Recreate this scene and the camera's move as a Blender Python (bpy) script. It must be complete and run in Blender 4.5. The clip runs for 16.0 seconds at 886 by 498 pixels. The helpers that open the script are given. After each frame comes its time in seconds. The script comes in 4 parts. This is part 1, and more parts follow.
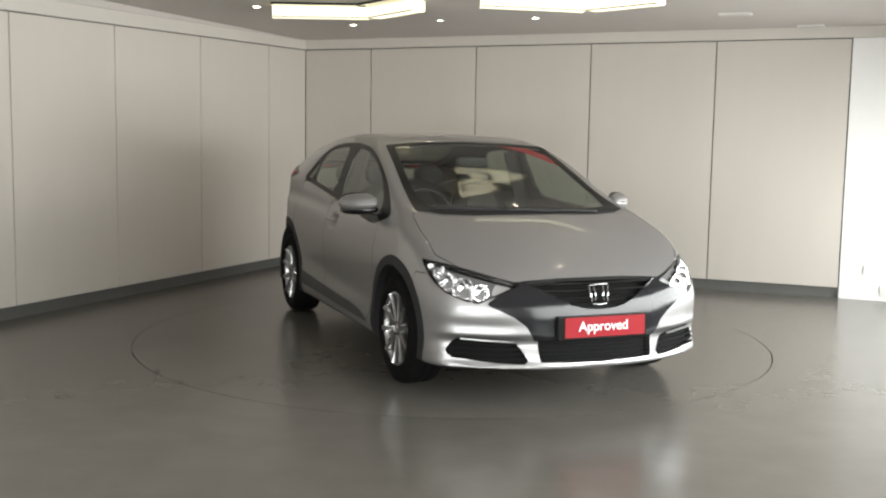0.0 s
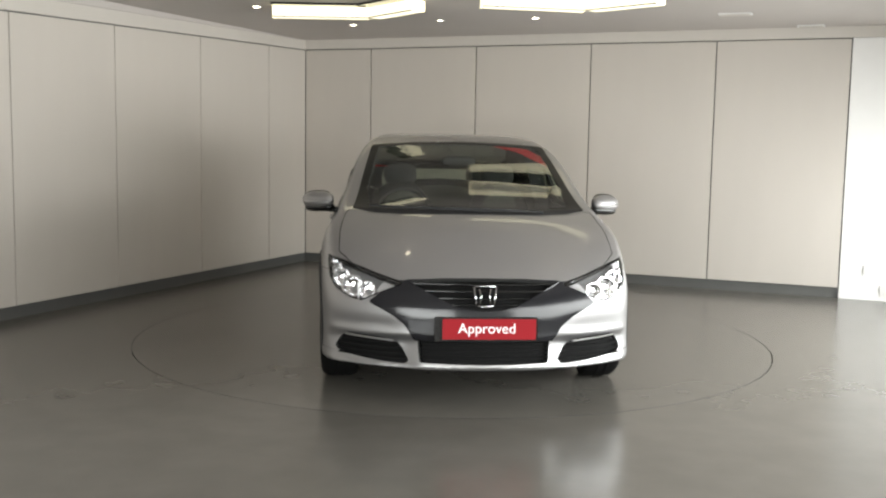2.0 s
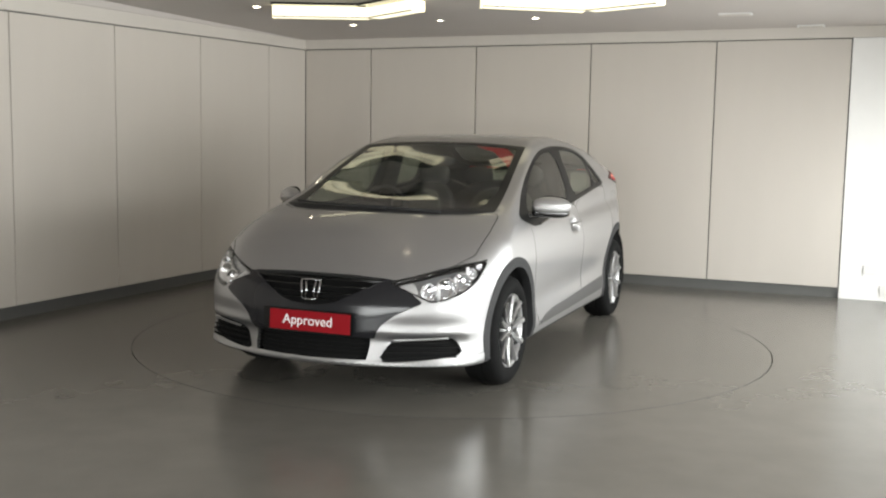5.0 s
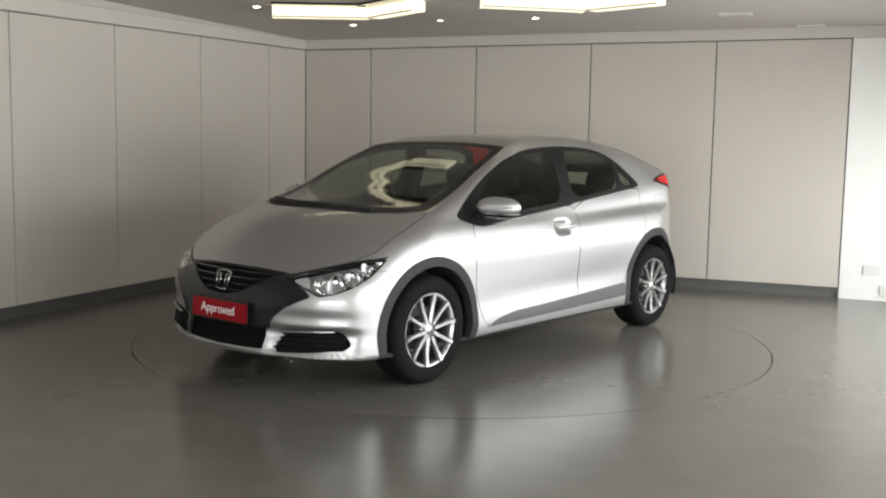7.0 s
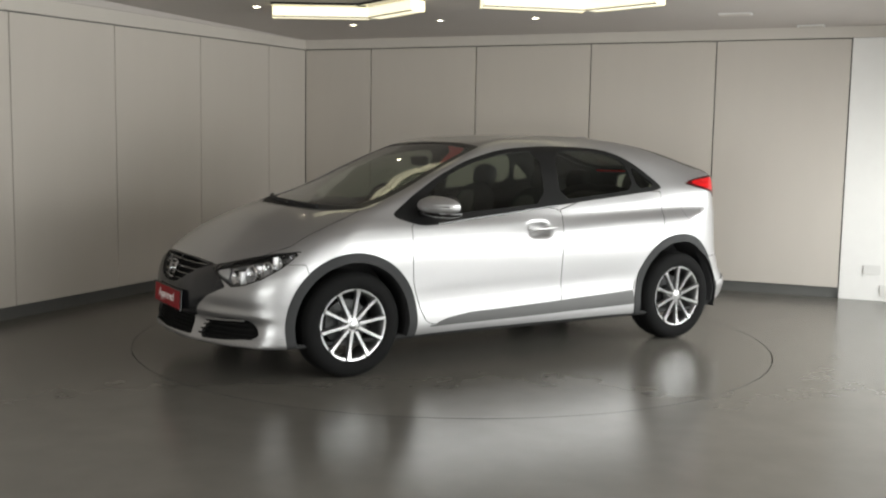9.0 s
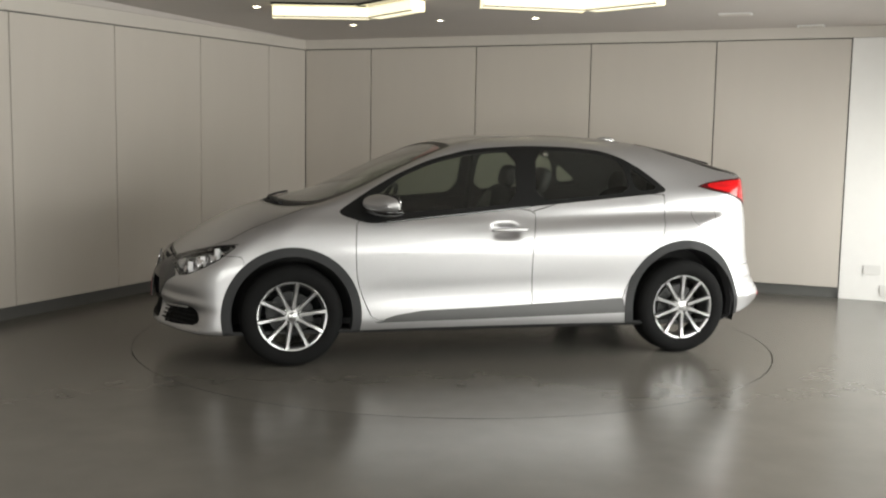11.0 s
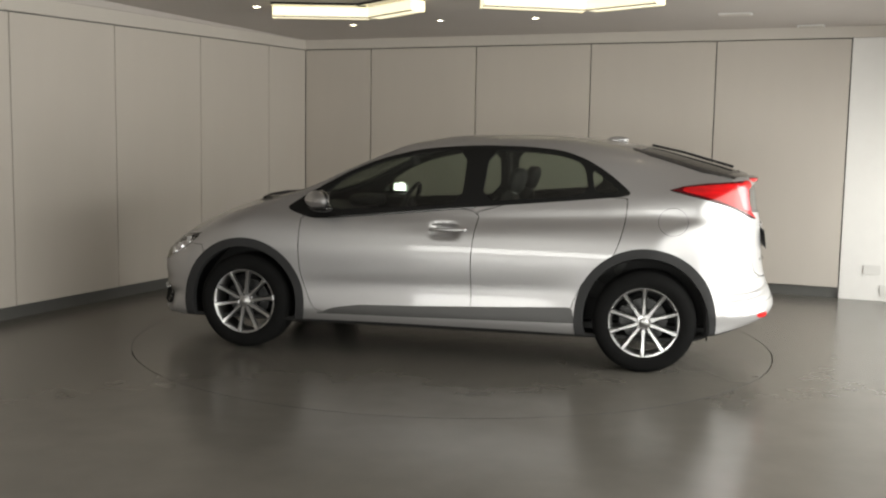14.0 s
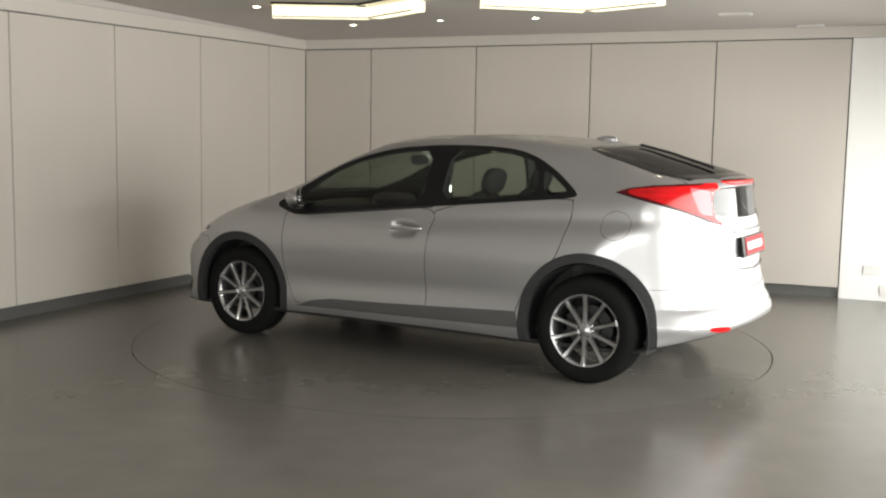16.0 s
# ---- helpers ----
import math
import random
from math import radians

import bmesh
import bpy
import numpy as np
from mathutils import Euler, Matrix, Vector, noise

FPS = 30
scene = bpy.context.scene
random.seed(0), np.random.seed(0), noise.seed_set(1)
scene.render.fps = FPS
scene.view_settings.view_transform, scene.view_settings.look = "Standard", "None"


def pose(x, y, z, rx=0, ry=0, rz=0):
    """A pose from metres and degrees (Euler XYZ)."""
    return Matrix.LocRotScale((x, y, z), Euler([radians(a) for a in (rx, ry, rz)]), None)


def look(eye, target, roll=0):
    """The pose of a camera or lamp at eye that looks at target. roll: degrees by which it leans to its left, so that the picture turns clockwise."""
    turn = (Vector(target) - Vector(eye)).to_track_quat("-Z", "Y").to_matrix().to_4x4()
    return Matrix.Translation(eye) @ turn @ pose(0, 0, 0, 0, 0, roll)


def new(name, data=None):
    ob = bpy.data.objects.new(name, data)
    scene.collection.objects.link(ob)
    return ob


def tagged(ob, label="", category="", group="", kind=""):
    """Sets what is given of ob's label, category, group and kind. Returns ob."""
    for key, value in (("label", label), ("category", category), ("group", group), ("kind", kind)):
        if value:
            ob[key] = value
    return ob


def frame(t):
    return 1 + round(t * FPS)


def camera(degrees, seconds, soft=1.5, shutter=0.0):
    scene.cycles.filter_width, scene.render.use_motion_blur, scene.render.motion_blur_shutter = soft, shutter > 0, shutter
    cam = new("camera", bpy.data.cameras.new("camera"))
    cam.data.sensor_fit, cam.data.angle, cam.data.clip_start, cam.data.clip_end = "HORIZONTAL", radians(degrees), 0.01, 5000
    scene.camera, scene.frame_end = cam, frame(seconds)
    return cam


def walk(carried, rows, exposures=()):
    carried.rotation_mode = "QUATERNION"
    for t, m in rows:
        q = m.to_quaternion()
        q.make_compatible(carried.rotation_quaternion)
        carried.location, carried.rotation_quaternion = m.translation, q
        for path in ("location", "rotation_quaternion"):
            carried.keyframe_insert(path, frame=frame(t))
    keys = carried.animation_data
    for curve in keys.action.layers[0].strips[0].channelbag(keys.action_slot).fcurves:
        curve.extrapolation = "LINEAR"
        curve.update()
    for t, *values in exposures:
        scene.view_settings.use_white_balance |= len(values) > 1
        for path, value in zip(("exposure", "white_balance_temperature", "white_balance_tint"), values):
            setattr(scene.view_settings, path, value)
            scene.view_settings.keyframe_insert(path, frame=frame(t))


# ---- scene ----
# ---- camera: stands still on a tripod ----
cam = camera(47.8, 16.0, soft=2.2)
EYE = Vector((0.0, -7.114, 1.378))
CAM = look(EYE, EYE + Vector((-0.00985, 0.99432, -0.10586)), 0.989)
walk(cam, [(0.0, CAM), (16.0, CAM)],
     exposures=[(0.0, -0.41, 6930, 9), (4.2, -0.43, 6930, 9), (7.0, -0.71, 6930, 9), (9.0, -0.91, 6980, 9), (11.5, -0.81, 7230, 9),
                (12.5, -0.97, 7230, 9), (14.0, -0.96, 7330, 10), (15.0, -0.71, 7280, 10), (16.0, -0.53, 7180, 10)])

# ---- world and light ----
world = bpy.data.worlds.new("sky")
scene.world = world
world.use_nodes = True
wn = world.node_tree.nodes
sky = wn.new("ShaderNodeTexSky")
sky.sky_type, sky.sun_disc = "NISHITA", False
sky.sun_elevation, sky.sun_rotation = radians(40), radians(60)
wn["Background"].inputs[1].default_value = 0.05
world.node_tree.links.new(sky.outputs[0], wn["Background"].inputs[0])

# the room's own axes: a runs along the back wall, b out from it along the left wall
CORNER = Vector((-1.69, 4.25, 0.0))
TURN = -21.9
ROOM = pose(CORNER.x, CORNER.y, 0, 0, 0, TURN)
CEIL = 2.49


def at_room(a, b, z=0.0):
    return ROOM @ Vector((a, -b, z))


def area(name, a, b, z, ta, tb, tz, w, h, power, colour):
    data = bpy.data.lights.new(name, "AREA")
    data.shape, data.size, data.size_y, data.energy, data.color = "RECTANGLE", w, h, power, colour
    data.spread = radians(140)
    ob = new(name, data)
    ob.matrix_world = look(at_room(a, b, z), at_room(ta, tb, tz))
    return ob


# daylight falls through the two windows from above
area("window_light", 7.45, 4.6, 1.08, 0, 4.6, -1.4, 8.4, 1.2, 470, (0.90, 0.955, 1.0))
area("front_window_light", 4.9, 12.9, 1.08, 4.9, 0, -2.0, 4.6, 1.25, 260, (0.90, 0.955, 1.0))


# ---- materials ----
def material(name, colour, rough=0.5, metal=0.0, **more):
    m = bpy.data.materials.new(name)
    m.use_nodes = True
    b = m.node_tree.nodes["Principled BSDF"]
    b.inputs["Base Color"].default_value = (*colour, 1)
    b.inputs["Roughness"].default_value = rough
    b.inputs["Metallic"].default_value = metal
    for k, v in more.items():
        b.inputs[k.replace("_", " ")].default_value = v
    return m


def mottled(m, scale, amount, rough_amount=0.0, bump=0.0, bump_scale=None, stretch=(1, 1, 1)):
    """Two scales of uneven tone on a material, and a fine relief."""
    t = m.node_tree
    b = t.nodes["Principled BSDF"]
    co = t.nodes.new("ShaderNodeTexCoord")
    mp = t.nodes.new("ShaderNodeMapping")
    mp.inputs["Scale"].default_value = stretch
    t.links.new(co.outputs["Object"], mp.inputs[0])
    big, small = t.nodes.new("ShaderNodeTexNoise"), t.nodes.new("ShaderNodeTexNoise")
    big.inputs["Scale"].default_value, small.inputs["Scale"].default_value = scale, scale * 9
    big.inputs["Detail"].default_value, small.inputs["Detail"].default_value = 4, 3
    for n in (big, small):
        t.links.new(mp.outputs[0], n.inputs["Vector"])
    add = t.nodes.new("ShaderNodeMath")
    add.operation = "MULTIPLY_ADD"
    add.inputs[1].default_value = 0.35
    t.links.new(small.outputs["Fac"], add.inputs[0])
    t.links.new(big.outputs["Fac"], add.inputs[2])
    ramp = t.nodes.new("ShaderNodeMapRange")
    ramp.clamp = False
    ramp.inputs["From Min"].default_value, ramp.inputs["From Max"].default_value = 0.35, 1.0
    ramp.inputs["To Min"].default_value, ramp.inputs["To Max"].default_value = 1 - amount, 1 + amount
    t.links.new(add.outputs[0], ramp.inputs["Value"])
    mix = t.nodes.new("ShaderNodeMix")
    mix.data_type, mix.blend_type = "RGBA", "MULTIPLY"
    mix.inputs[0].default_value = 1
    mix.inputs[6].default_value = b.inputs["Base Color"].default_value
    t.links.new(ramp.outputs[0], mix.inputs[7])
    t.links.new(mix.outputs[2], b.inputs["Base Color"])
    if rough_amount:
        r = t.nodes.new("ShaderNodeMapRange")
        r.clamp = False
        base = b.inputs["Roughness"].default_value
        r.inputs["From Min"].default_value, r.inputs["From Max"].default_value = 0.35, 1.0
        r.inputs["To Min"].default_value, r.inputs["To Max"].default_value = base - rough_amount, base + rough_amount
        t.links.new(add.outputs[0], r.inputs["Value"])
        t.links.new(r.outputs[0], b.inputs["Roughness"])
    if bump:
        n = t.nodes.new("ShaderNodeTexNoise")
        n.inputs["Scale"].default_value = bump_scale or scale * 20
        t.links.new(mp.outputs[0], n.inputs["Vector"])
        bp = t.nodes.new("ShaderNodeBump")
        bp.inputs["Strength"].default_value, bp.inputs["Distance"].default_value = bump, 0.004
        t.links.new(n.outputs["Fac"], bp.inputs["Height"])
        t.links.new(bp.outputs[0], b.inputs["Normal"])
    return m


WALL = mottled(material("painted_panel", (0.57, 0.526, 0.475), 0.45), 0.7, 0.05, 0.05, 0.08, 60, (1, 1, 0.25))
PLASTER = mottled(material("white_plaster", (0.86, 0.85, 0.83), 0.6), 1.2, 0.04, 0, 0.1, 50)
CEILING = mottled(material("ceiling_paint", (0.54, 0.50, 0.47), 0.7), 0.8, 0.05, 0, 0.08, 40)
TRIM = mottled(material("trim_paint", (0.60, 0.56, 0.51), 0.5), 1.0, 0.05)
PLINTH = mottled(material("dark_plinth", (0.10, 0.10, 0.095), 0.5), 2.0, 0.15)
FLOOR = mottled(material("grey_floor_paint", (0.126, 0.118, 0.104), 0.23), 0.55, 0.20, 0.025)
SEAM = material("dark_gap", (0.03, 0.03, 0.03), 0.8)
SILVER = mottled(material("silver_paint", (0.378, 0.373, 0.374), 0.45, 0.88, Coat_Weight=0.7, Coat_Roughness=0.06), 180, 0.05, 0.03)
LINING = material("dark_lining", (0.018, 0.018, 0.017), 0.8)
UNDER = material("underbody_black", (0.012, 0.012, 0.012), 0.8)
PLASTIC = mottled(material("grey_plastic", (0.027, 0.027, 0.028), 0.65, Specular_IOR_Level=0.2), 6, 0.1, 0, 0.2, 400)
SILLGREY = material("sill_grey", (0.055, 0.054, 0.053), 0.45)
BLACK_TRIM = material("black_trim", (0.006, 0.006, 0.006), 0.4, Specular_IOR_Level=0.2)
BLACK_GLOSS = material("gloss_black", (0.006, 0.006, 0.006), 0.12)
GUNMETAL = material("gunmetal", (0.013, 0.013, 0.015), 0.16, 0.0, Specular_IOR_Level=0.35)
MESH = material("black_mesh", (0.006, 0.006, 0.006), 0.8, Specular_IOR_Level=0.15)
RED_LENS = mottled(material("red_lens", (0.50, 0.008, 0.010), 0.16, Specular_IOR_Level=0.25), 9, 0.35, 0, 0, None, (1, 1, 6))
PALE_LENS = material("pale_lens", (0.60, 0.12, 0.14), 0.16, Specular_IOR_Level=0.3)
DARK_RED = material("dark_red_lens", (0.07, 0.003, 0.005), 0.18, Specular_IOR_Level=0.25)


def glass(name, tint, gloss=1.0):
    m = bpy.data.materials.new(name)
    m.use_nodes = True
    t = m.node_tree
    t.nodes.clear()
    out, mix = t.nodes.new("ShaderNodeOutputMaterial"), t.nodes.new("ShaderNodeMixShader")
    clear, shine, fr = t.nodes.new("ShaderNodeBsdfTransparent"), t.nodes.new("ShaderNodeBsdfGlossy"), t.nodes.new("ShaderNodeMath")
    clear.inputs[0].default_value = (*tint, 1)
    shine.inputs["Roughness"].default_value = 0.05
    shine.inputs[0].default_value = (gloss, gloss, gloss, 1)
    lw, power = t.nodes.new("ShaderNodeLayerWeight"), t.nodes.new("ShaderNodeMath")
    lw.inputs["Blend"].default_value = 0.5
    power.operation, power.inputs[1].default_value = "POWER", 5.0
    t.links.new(lw.outputs["Facing"], power.inputs[0])
    fr.operation, fr.inputs[1].default_value, fr.inputs[2].default_value = "MULTIPLY_ADD", 0.9, 0.04
    t.links.new(power.outputs[0], fr.inputs[0])
    t.links.new(fr.outputs[0], mix.inputs[0])
    t.links.new(clear.outputs[0], mix.inputs[1])
    t.links.new(shine.outputs[0], mix.inputs[2])
    t.links.new(mix.outputs[0], out.inputs[0])
    return m


GLASS = glass("tinted_glass", (0.55, 0.60, 0.55))
DARK_GLASS = glass("privacy_glass", (0.22, 0.23, 0.22), 0.6)
CLEAR = glass("clear_lens", (0.92, 0.92, 0.92))

CHROME = material("chrome", (0.5, 0.5, 0.51), 0.12, 1.0)
ALLOY = mottled(material("alloy", (0.42, 0.42, 0.42), 0.28, 0.92), 8, 0.05)
RUBBER = mottled(material("tyre_rubber", (0.007, 0.007, 0.007), 0.8, Specular_IOR_Level=0.08), 12, 0.15, 0, 0.15, 200)
DISC = material("brake_disc", (0.05, 0.05, 0.05), 0.45, 0.8)
RED_CARD = material("red_print", (0.24, 0.003, 0.008), 0.5, Specular_IOR_Level=0.2)
RED_BANNER = material("red_sticker", (0.55, 0.008, 0.018), 0.5, Specular_IOR_Level=0.2)
WHITE_PRINT = material("white_print", (0.85, 0.85, 0.85), 0.5)
FABRIC = mottled(material("seat_fabric", (0.035, 0.035, 0.034), 0.9), 10, 0.2, 0, 0.3, 300)
PALE_FABRIC = mottled(material("seat_insert", (0.13, 0.13, 0.115), 0.9), 10, 0.15, 0, 0.3, 300)
DASH = mottled(material("dash_plastic", (0.02, 0.02, 0.021), 0.6), 14, 0.15, 0, 0.2, 300)
LAMP_BACK = material("lamp_housing", (0.42, 0.42, 0.43), 0.22, 0.6)
REFLECTOR = material("bright_reflector", (0.88, 0.88, 0.89), 0.16, 1.0)
PALE_CHROME = material("satin_chrome", (0.70, 0.70, 0.71), 0.35, 0.6)
MIRROR = material("mirror_glass", (0.85, 0.85, 0.85), 0.06, 1.0)
SOCKET = material("white_switch_plastic", (0.75, 0.74, 0.72), 0.35)


def glowing(name, colour, strength):
    m = material(name, colour, 0.6)
    b = m.node_tree.nodes["Principled BSDF"]
    b.inputs["Emission Color"].default_value = (*colour, 1)
    b.inputs["Emission Strength"].default_value = strength
    return m


GLOW = glowing("lit_shade", (1.0, 0.94, 0.69), 2.1)
SPOT = glowing("lit_spot", (1.0, 0.90, 0.72), 50.0)


# ---- mesh helpers ----
def mesh_ob(name, bm, mat, parent=None, label=""):
    me = bpy.data.meshes.new(name)
    bm.to_mesh(me)
    bm.free()
    me.materials.append(mat)
    ob = new(name, me)
    if parent:
        ob.parent = parent
    if label:
        ob["label"] = label
    return ob


def part(name, bm, mat, parent, label=""):
    return mesh_ob(name, bm, mat, parent, label)


def box(bm, x0, x1, y0, y1, z0, z1, bevel=0.0, m=None):
    r = bmesh.ops.create_cube(bm, size=1)
    vs = r["verts"]
    for v in vs:
        v.co = Vector((x0 + (v.co.x + 0.5) * (x1 - x0), y0 + (v.co.y + 0.5) * (y1 - y0), z0 + (v.co.z + 0.5) * (z1 - z0)))
    if bevel:
        es = list({e for v in vs for e in v.link_edges})
        r = bmesh.ops.bevel(bm, geom=es, offset=bevel, segments=2, affect="EDGES")
        vs = list({v for f in r["faces"] for v in f.verts})
    if m is not None:
        bmesh.ops.transform(bm, matrix=m, verts=vs)
    return bm


def smooth(ob):
    for p in ob.data.polygons:
        p.use_smooth = True
    return ob


def structure(name, bm, mat, label, category):
    return tagged(mesh_ob(name, bm, mat), label, category, kind="structure")


# ---- the room ----
RA, RB = 7.5, 13.0      # size along a and b
bm = bmesh.new()
TT = 2.205
rect = [bm.verts.new(ROOM @ Vector(c)) for c in ((-0.3, 0.3, 0), (RA + 0.3, 0.3, 0), (RA + 0.3, -RB - 0.3, 0), (-0.3, -RB - 0.3, 0))]
hole = [bm.verts.new(((TT + 0.003) * math.cos(2 * math.pi * k / 200), (TT + 0.003) * math.sin(2 * math.pi * k / 200), 0)) for k in range(200)]
edges = [bm.edges.new((a, b)) for loop in (rect, hole) for a, b in zip(loop, loop[1:] + loop[:1])]
bmesh.ops.triangle_fill(bm, use_beauty=True, edges=edges)
bmesh.ops.delete(bm, geom=[f for f in bm.faces if all(math.hypot(v.co.x, v.co.y) < TT + 0.01 for v in f.verts)], context="FACES_ONLY")
top = bm.faces[:]
bmesh.ops.recalc_face_normals(bm, faces=top)
if top[0].normal.z < 0:
    bmesh.ops.reverse_faces(bm, faces=top)
rim = [e for e in bm.edges if e.is_boundary]
down = bmesh.ops.extrude_edge_only(bm, edges=rim)["geom"]
for v in down:
    if isinstance(v, bmesh.types.BMVert):
        v.co.z = -0.2
floor = structure("floor", bm, FLOOR, "glossy grey painted showroom floor with faint stains", "floor")
bm = bmesh.new()
box(bm, -0.3, RA + 0.3, -RB - 0.3, 0.3, CEIL, CEIL + 0.2, m=ROOM)
structure("ceiling", bm, CEILING, "flat grey-white painted ceiling", "ceiling")
bm = bmesh.new()
box(bm, -0.3, RA + 0.3, 0.03, 0.3, 0, CEIL, m=ROOM)
wall_back = structure("wall_back", bm, PLINTH, "dark wall behind pale panels", "wall")
bm = bmesh.new()
box(bm, -0.3, -0.03, -RB - 0.3, 0.03, 0, CEIL, m=ROOM)
wall_left = structure("wall_left", bm, PLINTH, "dark wall behind pale panels", "wall")
bm = bmesh.new()
box(bm, -0.3, RA + 0.3, -RB - 0.3, -RB, 0, 0.42, m=ROOM)
box(bm, -0.3, RA + 0.3, -RB - 0.3, -RB, 1.75, CEIL, m=ROOM)
box(bm, -0.3, 2.55, -RB - 0.3, -RB, 0.42, 1.75, m=ROOM)
box(bm, 7.25, RA + 0.3, -RB - 0.3, -RB, 0.42, 1.75, m=ROOM)
structure("wall_front", bm, PLASTER, "white wall with a wide window opening", "wall")
# window wall on the right: sill, lintel and piers round one long opening
bm = bmesh.new()
box(bm, RA, RA + 0.3, -RB, 0.3, 0, 0.42, m=ROOM)
box(bm, RA, RA + 0.3, -RB, 0.3, 1.72, CEIL, m=ROOM)
box(bm, RA, RA + 0.3, -0.35, 0.3, 0.42, 1.72, m=ROOM)
box(bm, RA, RA + 0.3, -RB, -8.85, 0.42, 1.72, m=ROOM)
structure("wall_right", bm, PLASTER, "white wall with a long window opening", "wall")


def panel(parent, m, w, h0, h1l, h1r, gap):
    """One wall panel: its face is at y = 0 of the room's back wall, h1l and h1r the top heights at its two ends."""
    bm = bmesh.new()
    box(bm, gap, w - gap, 0.0, 0.028, h0, 1, 0.003)
    for v in bm.verts:
        if v.co.z > 0.5:
            v.co.z += h1l + (h1r - h1l) * v.co.x / w - 1
    ob = part("panel", bm, WALL, parent)
    ob.matrix_world = m
    return ob


BACK = [0.0, 0.82, 2.045, 3.27, 4.49, 5.685]
for a0, a1 in zip(BACK, BACK[1:]):
    panel(wall_back, ROOM @ pose(a0, 0, 0), a1 - a0, 0.10, 2.377, 2.377, 0.005)
LEFT = [0.0, 0.76, 1.95, 3.13, 4.26, 5.4, 6.6, 7.8, 9.0, 10.2, 11.4, 12.6]
for b0, b1 in zip(LEFT, LEFT[1:]):
    panel(wall_left, ROOM @ pose(0, -b1, 0, 0, 0, 90), b1 - b0, 0.10, 2.377 - 0.024 * b1, 2.377 - 0.024 * b0, 0.0035)
bm = bmesh.new()
box(bm, 5.69, RA, -0.004, 0.03, 0.0, 2.385, 0.004, ROOM)
structure("wall_pier", bm, PLASTER, "bright white painted wall beside the panels", "wall")
bm = bmesh.new()
box(bm, -0.03, RA, -0.012, 0.03, 2.387, CEIL, 0.004, ROOM)
structure("trim", bm, TRIM, "pale painted cornice strip over the back panels", "cornice")


def sloping_strip(x1, low, low_fall, high, high_fall):
    """A strip along the left wall whose edges fall away from the corner by so much a metre."""
    bm = bmesh.new()
    box(bm, -0.03, x1, -12.6, -0.014, 0, 1, 0.004)
    for v in bm.verts:
        top = v.co.z > 0.5
        off = v.co.z - (1 if top else 0)
        v.co.z = off + (high + high_fall * v.co.y if top else low + low_fall * v.co.y)
    bmesh.ops.transform(bm, matrix=ROOM, verts=bm.verts[:])
    return bm


structure("trim_left", sloping_strip(0.012, 2.387, 0.024, CEIL - 0.002, 0.019), TRIM, "pale painted cornice strip over the side panels", "cornice")
# Added filler in the ceiling colour, lowers the ceiling line along the left wall.
structure("ceiling_filler_left", sloping_strip(0.002, CEIL + 0.001, 0.019, CEIL + 0.02, 0.0), CEILING, "added grey-white filler strip between the cornice and the ceiling", "coving")

bm = bmesh.new()
box(bm, -0.3, RA + 0.3, -RB - 0.3, 0.3, -0.26, -0.2, m=ROOM)
structure("subfloor", bm, SEAM, "dark pit under the turntable", "floor")

# ---- the turntable ----
turntable = tagged(new("turntable"), "grey painted round turntable level with the floor", "turntable")
bm = bmesh.new()
bmesh.ops.create_cone(bm, cap_ends=True, segments=200, radius1=TT - 0.032, radius2=TT - 0.032, depth=0.05, matrix=pose(0, 0, -0.025))
part("deck", bm, FLOOR, turntable)

bm = bmesh.new()
rings = [[bm.verts.new((r * math.cos(2 * math.pi * k / 200), r * math.sin(2 * math.pi * k / 200), z)) for k in range(200)]
         for r, z in ((TT - 0.032, -0.04), (TT - 0.032, 0.0), (TT - 0.0025, 0.0), (TT - 0.0025, -0.04))]
for a, b in zip(rings, rings[1:]):
    for k in range(200):
        bm.faces.new((a[k], b[k], b[(k + 1) % 200], a[(k + 1) % 200]))
bmesh.ops.recalc_face_normals(bm, faces=bm.faces[:])
edge = part("edge_ring", bm, FLOOR, turntable, "painted edge ring of the turntable")


def dark_sides(ob):
    """Gives the upright faces of a mesh the dark joint material."""
    ob.data.materials.append(SEAM)
    for p in ob.data.polygons:
        if abs(p.normal.z) < 0.5:
            p.material_index = 1


dark_sides(edge)
dark_sides(floor)

# ---- the car's body: one smooth skin, then cut into its panels ----
# x forward from the middle between the axles, y to the car's left, z up from the floor
AXLE, TRACK, HUB = 1.2975, 0.846, 0.312


def smax(a, b, k):
    h = np.clip(k - np.abs(a - b), 0, None) / k
    return np.maximum(a, b) + h * h * k * 0.25


def curve(pts):
    """A smooth curve through a few points (cubic, with no overshoot)."""
    xs, ys = np.array([p[0] for p in pts], float), np.array([p[1] for p in pts], float)
    d = np.diff(ys) / np.diff(xs)
    m = np.zeros(len(xs))
    m[0], m[-1] = d[0], d[-1]
    ok = d[:-1] * d[1:] > 0
    m[1:-1][ok] = 2 * d[:-1][ok] * d[1:][ok] / (d[:-1] + d[1:])[ok]

    def f(x):
        x = np.clip(x, xs[0], xs[-1])
        i = np.clip(np.searchsorted(xs, x) - 1, 0, len(xs) - 2)
        h = xs[i + 1] - xs[i]
        t = (x - xs[i]) / h
        return ((2 * t**3 - 3 * t**2 + 1) * ys[i] + (t**3 - 2 * t**2 + t) * h * m[i]
                + (3 * t**2 - 2 * t**3) * ys[i + 1] + (t**3 - t**2) * h * m[i + 1])
    return f


